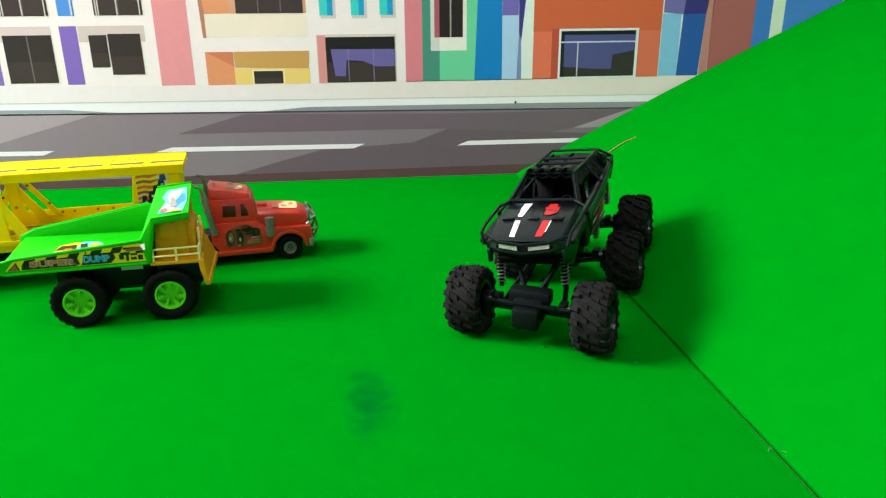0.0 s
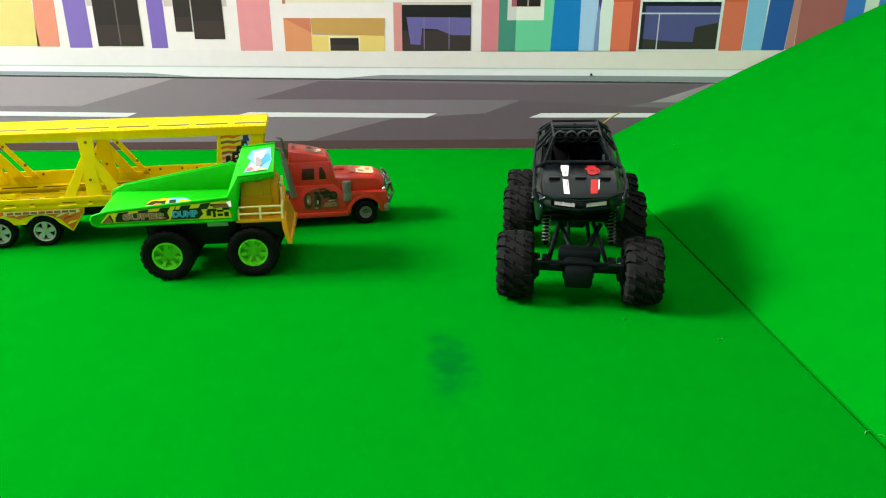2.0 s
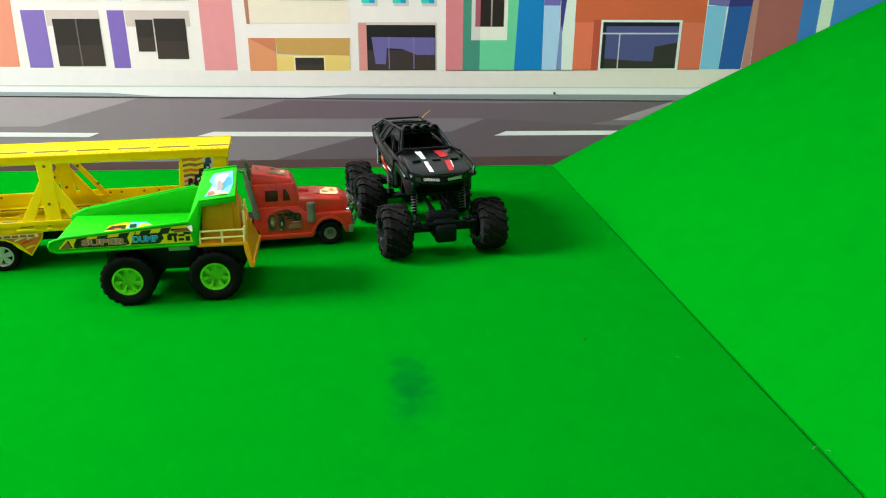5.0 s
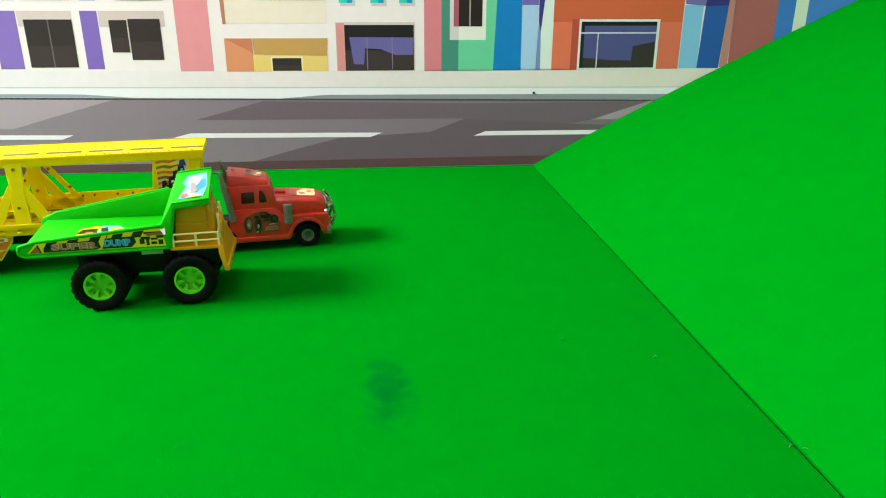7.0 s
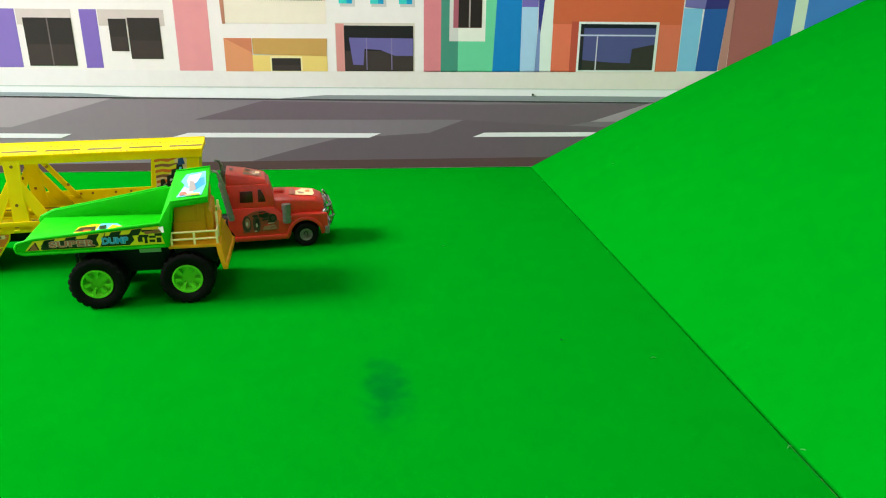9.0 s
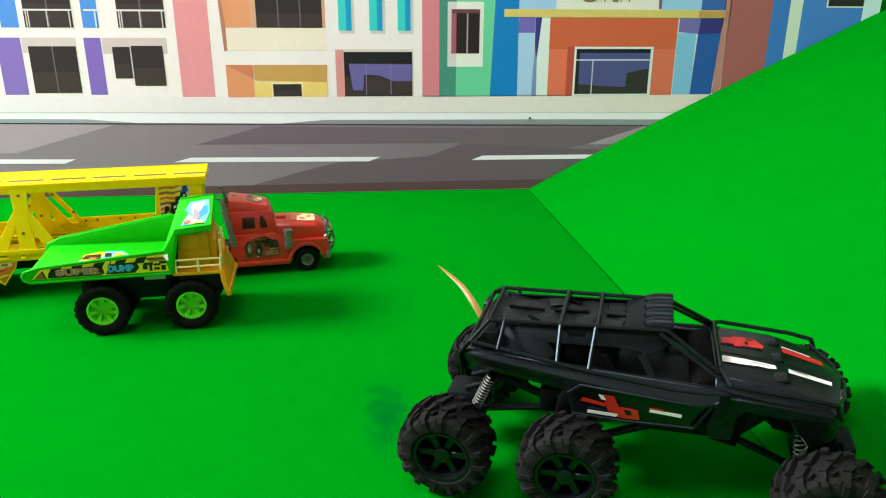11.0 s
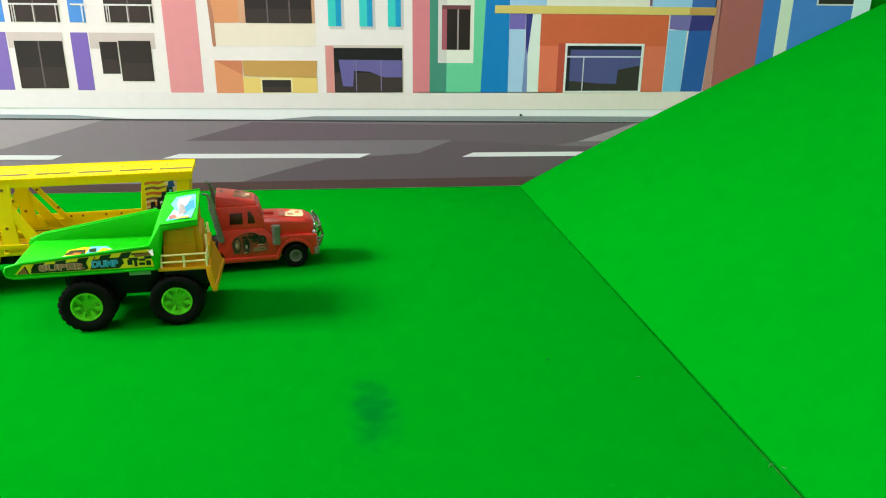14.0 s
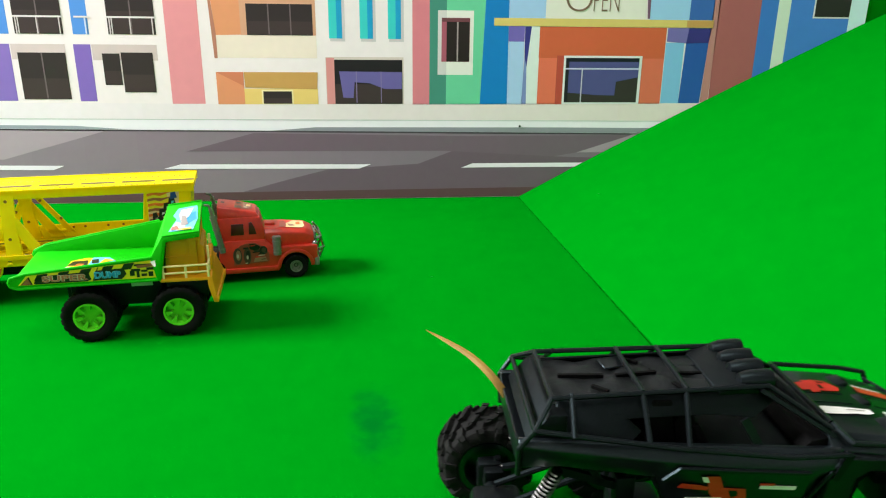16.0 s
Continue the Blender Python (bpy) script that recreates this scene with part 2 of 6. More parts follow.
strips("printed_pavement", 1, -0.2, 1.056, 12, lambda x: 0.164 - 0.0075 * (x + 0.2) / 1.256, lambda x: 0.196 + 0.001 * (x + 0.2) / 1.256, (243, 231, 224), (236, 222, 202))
# three darker tones are the drawn shadows across the road
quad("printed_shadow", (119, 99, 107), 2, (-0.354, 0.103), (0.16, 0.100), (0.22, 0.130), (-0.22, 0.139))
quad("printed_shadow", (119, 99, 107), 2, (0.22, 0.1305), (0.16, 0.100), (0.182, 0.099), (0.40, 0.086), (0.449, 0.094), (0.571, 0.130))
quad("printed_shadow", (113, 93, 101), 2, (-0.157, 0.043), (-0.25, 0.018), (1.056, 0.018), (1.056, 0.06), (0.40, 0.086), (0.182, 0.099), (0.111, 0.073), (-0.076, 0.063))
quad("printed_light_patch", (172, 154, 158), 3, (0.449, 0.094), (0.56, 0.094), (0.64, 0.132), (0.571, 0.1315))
# paler than the road, at its upper left
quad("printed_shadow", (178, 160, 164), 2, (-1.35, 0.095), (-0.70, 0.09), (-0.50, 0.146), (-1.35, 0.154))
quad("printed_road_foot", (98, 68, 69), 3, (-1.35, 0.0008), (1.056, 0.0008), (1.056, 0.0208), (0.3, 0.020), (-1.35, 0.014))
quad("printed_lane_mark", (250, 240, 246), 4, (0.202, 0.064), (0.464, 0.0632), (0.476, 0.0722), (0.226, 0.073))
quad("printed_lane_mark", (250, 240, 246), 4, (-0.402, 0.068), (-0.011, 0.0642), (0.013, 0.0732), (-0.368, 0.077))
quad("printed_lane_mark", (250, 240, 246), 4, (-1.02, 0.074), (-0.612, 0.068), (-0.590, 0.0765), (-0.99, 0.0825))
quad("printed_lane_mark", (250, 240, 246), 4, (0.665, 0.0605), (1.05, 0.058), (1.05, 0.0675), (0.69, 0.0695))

# white house with purple piers and dark windows
BASE = 0.203
patch("printed_wall", (240, 216, 130), 1, -0.86, -0.757, 0.206, 0.33)
quad("printed_pier", (240, 150, 120), 1, (-0.761, 0.205), (-0.718, 0.205), (-0.713, 0.33), (-0.751, 0.33))
patch("printed_pier", (138, 112, 186), 1, -0.699, -0.656, BASE, 0.308)
patch("printed_pier", (84, 148, 220), 1, -0.685, -0.653, 0.326, 0.45)
patch("printed_shade", (218, 200, 190), 1, -0.654, -0.557, 0.280, 0.308)
patch("printed_pier", (84, 148, 220), 1, -0.539, -0.510, 0.326, 0.45)
patch("printed_pier", (132, 104, 184), 1, -0.542, -0.511, BASE - 0.001, 0.308)
patch("printed_shade", (214, 196, 186), 1, -0.509, -0.390, 0.279, 0.308)


def printed_window(x0, x1, z0, z1, colour=DARK, bars=1):
    """A window of the print with its upright bars and the lighter lower part of its glass."""
    patch("printed_window", colour, 3, x0, x1, z0, z1)
    patch("printed_window_gleam", BROWNISH, 4, x0 + 0.001, x1 - 0.001, z0 + 0.001, z0 + 0.45 * (z1 - z0))
    for i in range(bars):
        x = x0 + (x1 - x0) * (i + 1) / (bars + 1)
        patch("printed_bar", (112, 98, 96), 5, x - 0.0013, x + 0.0013, z0, z1)


printed_window(-0.644, -0.558, 0.206, 0.2925)
printed_window(-0.492, -0.460, 0.233, 0.2915, bars=0)
printed_window(-0.4575, -0.399, 0.219, 0.2935, bars=0)
for x0, x1 in ((-0.642, -0.556), (-0.475, -0.3885)):
    printed_window(x0, x1, 0.3265, 0.42)
    patch("printed_rail", (232, 226, 216), 6, x0 - 0.002, x1 + 0.002, 0.356, 0.3592)
    for x in (x0 + 0.003, x0 + 0.04, x1 - 0.006, x0 + 0.007):
        patch("printed_rail", (214, 204, 196), 6, x, x + 0.0022, 0.3265, 0.356)
patch("printed_rail", (232, 226, 216), 6, -0.534, -0.505, 0.356, 0.3592)
patch("printed_rail", (214, 224, 236), 6, -0.516, -0.513, 0.327, 0.356)
patch("printed_pier", (236, 152, 152), 1, -0.371, -0.3085, 0.197, 0.45)

# cream house with the orange and yellow balconies
quad("printed_wall", (232, 156, 106), 1, (-0.278, 0.327), (-0.231, 0.328), (-0.231, 0.45), (-0.288, 0.45))
quad("printed_shade", (190, 128, 100), 2, (-0.284, 0.284), (-0.278, 0.284), (-0.278, 0.33), (-0.289, 0.45), (-0.291, 0.45))
patch("printed_wall", (246, 230, 206), 1, -0.278, -0.088, 0.285, 0.327)
patch("printed_shade", (222, 166, 128), 1, -0.231, -0.088, 0.3275, 0.45)
printed_window(-0.219, -0.094, 0.3275, 0.385, bars=2)
patch("printed_wall", (230, 150, 102), 2, -0.284, -0.232, 0.196, 0.258)
patch("printed_wall", (242, 208, 116), 2, -0.232, -0.089, 0.196, 0.2265)
patch("printed_frame", (246, 228, 168), 2.5, -0.199, -0.1375, 0.196, 0.2245)
quad("printed_shade", (206, 158, 84), 3, (-0.230, 0.2285), (-0.090, 0.225), (-0.088, 0.258), (-0.231, 0.258))
quad("printed_shade", (214, 128, 88), 3, (-0.284, 0.258), (-0.232, 0.231), (-0.232, 0.258))
printed_window(-0.196, -0.1405, 0.197, 0.221, bars=0)
for x in (-0.063, -0.003, 0.052):
    patch("printed_banner", (60, 208, 198), 2, x, x + 0.015, 0.3225, 0.45)
    patch("printed_banner", (20, 158, 200), 2, x + 0.015, x + 0.0255, 0.3225, 0.45)
    patch("printed_shade", (214, 206, 200), 1, x + 0.002, x + 0.031, 0.317, 0.45)
patch("printed_shade", (222, 206, 190), 1, -0.072, 0.082, 0.196, 0.2875)
patch("printed_frame", (226, 150, 140), 2, -0.071, -0.055, 0.196, 0.286)
printed_window(-0.055, 0.0795, 0.1965, 0.2825, colour=(30, 26, 28), bars=0)
quad("printed_sky_gleam", (110, 100, 158), 5, (-0.046, 0.26), (-0.039, 0.209), (-0.019, 0.208), (-0.016, 0.239), (0.015, 0.237), (0.043, 0.226), (0.0785, 0.226), (0.079, 0.259))
for x in (-0.013, 0.036):
    patch("printed_bar", (138, 122, 160), 6, x, x + 0.0018, 0.199, 0.26)

# pink and green house
patch("printed_pier", (226, 132, 136), 1, 0.1, 0.134, 0.195, 0.46)
patch("printed_wall", (72, 146, 122), 1, 0.134, 0.168, 0.195, 0.46)
quad("printed_wall", (112, 212, 158), 1, (0.168, 0.195), (0.238, 0.195), (0.248, 0.46), (0.168, 0.46))
patch("printed_frame", (222, 216, 206), 2, 0.1505, 0.168, 0.254, 0.3775)
patch("printed_frame", (242, 240, 222), 2, 0.168, 0.222, 0.254, 0.3775)
patch("printed_frame", (178, 92, 104), 3, 0.158, 0.2145, 0.2795, 0.3635)
patch("printed_window", (40, 28, 26), 4, 0.168, 0.214, 0.28, 0.356)
patch("printed_shade", (120, 66, 70), 5, 0.158, 0.2145, 0.356, 0.3635)
patch("printed_bar", (172, 158, 150), 6, 0.1885, 0.1915, 0.28, 0.356)
# blue house
quad("printed_wall", (16, 130, 196), 1, (0.238, 0.195), (0.2945, 0.195), (0.292, 0.46), (0.248, 0.46))
patch("printed_wall", (172, 208, 236), 1, 0.2925, 0.367, 0.365, 0.46)
patch("printed_wall", (178, 210, 236), 1, 0.294, 0.326, 0.195, 0.3195)
patch("printed_shade", (122, 106, 182), 1, 0.2935, 0.326, 0.3195, 0.3495)
quad("printed_shade", (58, 56, 132), 1, (0.3275, 0.29), (0.3325, 0.27), (0.340, 0.349), (0.3265, 0.349))
quad("printed_shade", (130, 146, 194), 1, (0.3245, 0.195), (0.3345, 0.195), (0.3325, 0.27), (0.3275, 0.29))
quad("printed_pier", (232, 240, 226), 1, (0.3345, 0.195), (0.357, 0.195), (0.357, 0.349), (0.340, 0.349), (0.3325, 0.27))

# orange shop with its sign
patch("printed_sign_board", (240, 236, 214), 2, 0.367, 0.575, 0.364, 0.46)
quad("printed_frame", (128, 88, 110), 3, (0.579, 0.366), (0.584, 0.366), (0.582, 0.46), (0.572, 0.46))
patch("printed_wall", (218, 102, 62), 1, 0.357, 0.6225, 0.288, 0.349)
patch("printed_wall", (238, 118, 84), 1, 0.3575, 0.396, 0.195, 0.288)
patch("printed_shade", (196, 80, 60), 2, 0.3955, 0.41, 0.195, 0.293)
patch("printed_wall", (230, 116, 84), 1, 0.575, 0.6225, 0.196, 0.288)
patch("printed_awning", (228, 204, 112), 4, 0.263, 0.721, 0.3495, 0.3645)
patch("printed_shade", (206, 158, 84), 5, 0.664, 0.721, 0.350, 0.3635)
patch("printed_frame", (236, 236, 228), 3, 0.41, 0.576, 0.196, 0.293)
patch("printed_window", (58, 50, 46), 4, 0.4145, 0.57, 0.199, 0.2885)
quad("printed_sky_gleam", (84, 84, 134), 5, (0.421, 0.219), (0.482, 0.214), (0.522, 0.213), (0.5235, 0.241), (0.570, 0.25), (0.570, 0.281), (0.421, 0.281))
patch("printed_shade", (22, 22, 34), 6, 0.415, 0.57, 0.281, 0.2883)
patch("printed_shade", (34, 30, 36), 6, 0.4148, 0.4215, 0.199, 0.281)
patch("printed_bar", (206, 206, 226), 7, 0.4145, 0.57, 0.2655, 0.2685)
patch("printed_bar", (206, 200, 206), 7, 0.4485, 0.451, 0.199, 0.2655)
# light blue and dark blue piers
patch("printed_pier", (136, 196, 226), 1, 0.6235, 0.663, 0.197, 0.32)
quad("printed_pier", (44, 92, 164), 1, (0.663, 0.197), (0.7095, 0.197), (0.7155, 0.32), (0.667, 0.319))
quad("printed_shade", (122, 112, 172), 1, (0.625, 0.322), (0.667, 0.3185), (0.67, 0.349), (0.625, 0.349))
quad("printed_shade", (58, 52, 122), 1, (0.667, 0.3185), (0.7155, 0.32), (0.719, 0.349), (0.67, 0.349))
patch("printed_wall", (164, 210, 236), 1, 0.5835, 0.668, 0.3645, 0.46)
patch("printed_wall", (62, 108, 176), 1, 0.668, 0.7195, 0.3645, 0.46)
# brown and blue houses
quad("printed_shade", (196, 136, 124), 1, (0.7105, 0.199), (0.728, 0.199), (0.7325, 0.46), (0.721, 0.46))
patch("printed_wall", (176, 100, 94), 1, 0.729, 0.82, 0.199, 0.46)
patch("printed_wall", (66, 126, 200), 1, 0.82, 0.8575, 0.199, 0.46)
patch("printed_pier", (222, 236, 208), 1, 0.8575, 0.8845, 0.199, 0.46)
patch("printed_wall", (74, 134, 206), 1, 0.8845, 1.0175, 0.199, 0.46)
patch("printed_frame", (226, 224, 214), 2, 0.936, 1.0175, 0.371, 0.46)
patch("printed_window", (46, 42, 38), 3, 0.9395, 1.017, 0.374, 0.46)
patch("printed_pier", (214, 244, 236), 1, 1.0175, 1.0555, 0.199, 0.46)


def lettering(name, text, size, m, material, parent, depth=0.0002, width=None, fat=0.0):
    """Letters in the built-in face, as a mesh."""
    c = bpy.data.curves.new(name, "FONT")
    c.body, c.size, c.extrude, c.align_x, c.align_y = text, size, depth, "CENTER", "BOTTOM_BASELINE"
    c.offset = fat
    tmp = bpy.data.objects.new(name, c)
    me = bpy.data.meshes.new_from_object(tmp)
    bpy.data.objects.remove(tmp)
    bpy.data.curves.remove(c)
    me.materials.clear()
    me.materials.append(material)
    if width:
        xs = [v.co.x for v in me.vertices]
        me.transform(Matrix.Diagonal((width / (max(xs) - min(xs)), 1, 1, 1)))
    ob = new(name, me)
    ob.parent, ob.matrix_basis = parent, m
    return ob


lettering("printed_letters", "O", 0.078, pose(0.4345, WALL_Y - LAYER * 4, 0.3775, 90, 0, 0), printed(130, 102, 80), board, width=0.054, fat=-0.0016)
lettering("printed_letters", "PEN", 0.066, pose(0.4910, WALL_Y - LAYER * 4, 0.3780, 90, 0, 0), printed(130, 102, 80), board, width=0.053, fat=-0.0012)



# ---------------------------------------------------------------- toys: shared pieces
def ink(name, r, g, b, rough=0.35):
    return mat(name, srgb(r, g, b), rough, vary=0.05, scale=60, coat=0.15)


RUBBER = mat("black_rubber", (0.0028, 0.003, 0.0032), 0.6, vary=0.3, scale=60, bump=0.3, bump_scale=900, spec=0.12)
DUSTY = mat("dusty_rubber", (0.0085, 0.0092, 0.0088), 0.85, vary=0.6, scale=45, bump=0.4, bump_scale=700, spec=0.14)
LIME = mat("lime_plastic", (0.12, 0.72, 0.02), 0.3, vary=0.04, scale=40, coat=0.2)
LEAF = mat("green_plastic", (0.006, 0.44, 0.003), 0.42, vary=0.06, scale=30, spec=0.15)
YELLOW = mat("yellow_plastic", (1.0, 0.83, 0.0), 0.42, vary=0.06, scale=30, spec=0.15, glow=0.32)
AMBER = mat("amber_plastic", (1.0, 0.52, 0.016), 0.38, vary=0.08, scale=40, spec=0.3, glow=0.42)
BLACK = mat("black_plastic", (0.0028, 0.0035, 0.004), 0.34, vary=0.25, scale=50, bump=0.08, bump_scale=1200, spec=0.3, tint=(0.62, 0.9, 1.0))
MATT = mat("matt_black_plastic", (0.0022, 0.0024, 0.0026), 0.5, vary=0.25, scale=50, bump=0.15, bump_scale=1000, spec=0.2, tint=(0.62, 0.9, 1.0))
RED = mat("red_plastic", (0.56, 0.030, 0.014), 0.36, vary=0.2, scale=40, bump=0.04, bump_scale=500, coat=0.06)
SILVER = mat("silver_paint", (0.50, 0.50, 0.50), 0.35, metal=0.35, vary=0.15, scale=80)
CHROME = mat("worn_chrome", (0.42, 0.42, 0.42), 0.22, metal=0.95, vary=0.3, scale=90)
DULL = mat("worn_silver_paint", (0.22, 0.23, 0.20), 0.45, metal=0.5, vary=0.3, scale=90)
# dark red stands for the shaded red inside seen through the windows
WINDOW_SHADE = mat("window_shade_red", (0.055, 0.006, 0.007), 0.35, vary=0.1, scale=40)
S_YELLOW, S_BLACK, S_WHITE = ink("sticker_yellow", 232, 214, 30), ink("sticker_black", 22, 22, 22), ink("sticker_white", 232, 232, 228)
S_RED, S_BLUE, S_BROWN = ink("sticker_red", 196, 40, 30), ink("sticker_blue", 40, 150, 205), ink("sticker_brown", 150, 88, 62)
S_CYAN, S_CREAM, S_ORANGE = ink("sticker_cyan", 110, 205, 235), ink("sticker_cream", 236, 206, 150), ink("sticker_orange", 222, 110, 30)
S_SALMON, S_PALE = ink("sticker_salmon", 176, 106, 84), ink("sticker_pale", 190, 180, 160)
S_GREY = ink("sticker_grey", 150, 145, 140)


def side_decal(parent, name, material, x, *pts):
    """A thin printed patch of (y, z) corners on a side at x; x > 0 faces the toy's right."""
    bm = bmesh.new()
    s = 0.0003 if x > 0 else -0.0003
    prism(bm, pts, x, x + s)
    return part(name, bm, material, parent, smooth=False)


def top_decal(parent, name, material, pts, lift=0.0004):
    """A thin printed patch of (x, y, z) corners on a top."""
    bm = bmesh.new()
    f = bm.faces.new([bm.verts.new((x, y, z + lift)) for x, y, z in pts])
    f.normal_update()
    if f.normal.z < 0:
        f.normal_flip()
    return part(name, bm, material, parent, smooth=False)


def loft(bm, sections):
    """Closed outlines of equal length, each ((x, y, z), ...), skinned one to the next and capped."""
    rings = [[bm.verts.new(p) for p in s] for s in sections]
    n = len(rings[0])
    fs = [bm.faces.new(rings[0]), bm.faces.new(rings[-1][::-1])]
    for a, b in zip(rings, rings[1:]):
        fs += [bm.faces.new((a[i], a[(i + 1) % n], b[(i + 1) % n], b[i])) for i in range(n)]
    bmesh.ops.recalc_face_normals(bm, faces=fs)
    return fs


def soften(bm, offset, seg=2, angle=25):
    es = [e for e in bm.edges if len(e.link_faces) == 2 and e.calc_face_angle(0) > radians(angle)]
    bmesh.ops.bevel(bm, geom=es, offset=offset, segments=seg, affect="EDGES", profile=0.5, clamp_overlap=True)


AXLE_X = Matrix.Rotation(radians(90), 4, "Y")  # turns a lathe's height into local x


def tyre_mesh(r, w, hole, lugs, lug_rows, deep, material, name="tyre"):
    """A tyre about x in one skin: side walls, shoulders and a tread of staggered blocks."""
    bm = bmesh.new()
    h, rb = w / 2, r - deep
    dice = random.Random(7)
    around = lugs * 4
    cols = [(-h + w * k / (lug_rows * 4), k) for k in range(lug_rows * 4 + 1)]
    rings = []
    for rr, x in ((hole, -h * 0.8), (hole * 1.22, -h), (rb * 0.88, -h * 1.02)):
        rings.append([(rr, x)] * around)
    for x, k in cols:
        row = []
        lane, inside = min(k // 4, lug_rows - 1), k % 4
        for i in range(around):
            j = (i + 2 * (lane % 2) + (1 if inside >= 2 else 0)) % 4
            up = j < 3 if 0 < k < lug_rows * 4 else j < 2
            edge = 0.93 if k in (0, lug_rows * 4) else 1.0
            wear = 1 + dice.uniform(-0.016, 0.010) if deep > 0.002 else 1
            row.append(((r if up else rb) * edge * wear if deep > 0.0008 or k else r * edge, x + (dice.uniform(-0.0009, 0.0009) if deep > 0.002 else 0)))
        rings.append(row)
    for rr, x in ((rb * 0.88, h * 1.02), (hole * 1.22, h), (hole, h * 0.8)):
        rings.append([(rr, x)] * around)
    vs = [[bm.verts.new((x, rr * math.cos(2 * math.pi * i / around), rr * math.sin(2 * math.pi * i / around))) for i, (rr, x) in enumerate(ring)] for ring in rings]
    for p, q in zip(vs, vs[1:] + vs[:1]):
        for i in range(around):
            bm.faces.new((p[i], p[(i + 1) % around], q[(i + 1) % around], q[i]))
    bmesh.ops.recalc_face_normals(bm, faces=bm.faces)
    return mesh_of(name, bm, material, True)


def rim_mesh(r, w, spokes, material, name="rim", gaps=False, dish=-0.3):
    """A dished rim about x with spokes, a hub and a lip, open between the spokes; faces +x."""
    bm = bmesh.new()
    h = w / 2
    lathe(bm, [(r * 0.86, -h), (r, -h), (r, h), (r * 0.88, h), (r * 0.84, h * 0.45), (r * 0.82, -h)], AXLE_X, 28, True)
    if not gaps:
        lathe(bm, [(0.0001, h * (dish + 0.05)), (r * 0.84, h * dish), (r * 0.84, h * (dish - 0.1)), (0.0001, h * (dish - 0.1))], AXLE_X, 28)
    for i in range(spokes):
        m = Matrix.Rotation(2 * math.pi * i / spokes, 4, "X")
        if gaps:
            prism(bm, [(-r * 0.15, r * 0.15), (r * 0.15, r * 0.15), (r * 0.30, r * 0.62), (r * 0.20, r * 0.88), (-r * 0.24, r * 0.88)], h * 0.35, h * 0.72)
            bmesh.ops.transform(bm, matrix=m, verts=bm.verts[-10:])
        else:
            prism(bm, [(-r * 0.10, r * 0.52), (r * 0.10, r * 0.52), (r * 0.16, r * 0.88), (-r * 0.16, r * 0.88)], -h * 0.37, h * 0.72)
            bmesh.ops.transform(bm, matrix=m, verts=bm.verts[-8:])
    lathe(bm, [(r * 0.3, h * 0.2), (r * 0.26, h * 0.5), (0.0001, h * 0.55)] if gaps else [(r * 0.26, -h * 0.36), (r * 0.20, h * 0.1), (0.0001, h * 0.15)], AXLE_X, 16)
    return mesh_of(name, bm, material, True)


def add_wheel(parent, m, tyre, rim, label="", backing=None):
    """wheel > tyre; the wheel is the rim."""
    w = new("wheel", rim)
    w.parent, w.matrix_basis = parent, m
    if label:
        w["label"] = label
    t = new("tyre", tyre)
    t.parent = w
    if backing:
        k = new("backing_disc", backing)
        k.parent = w
    return w


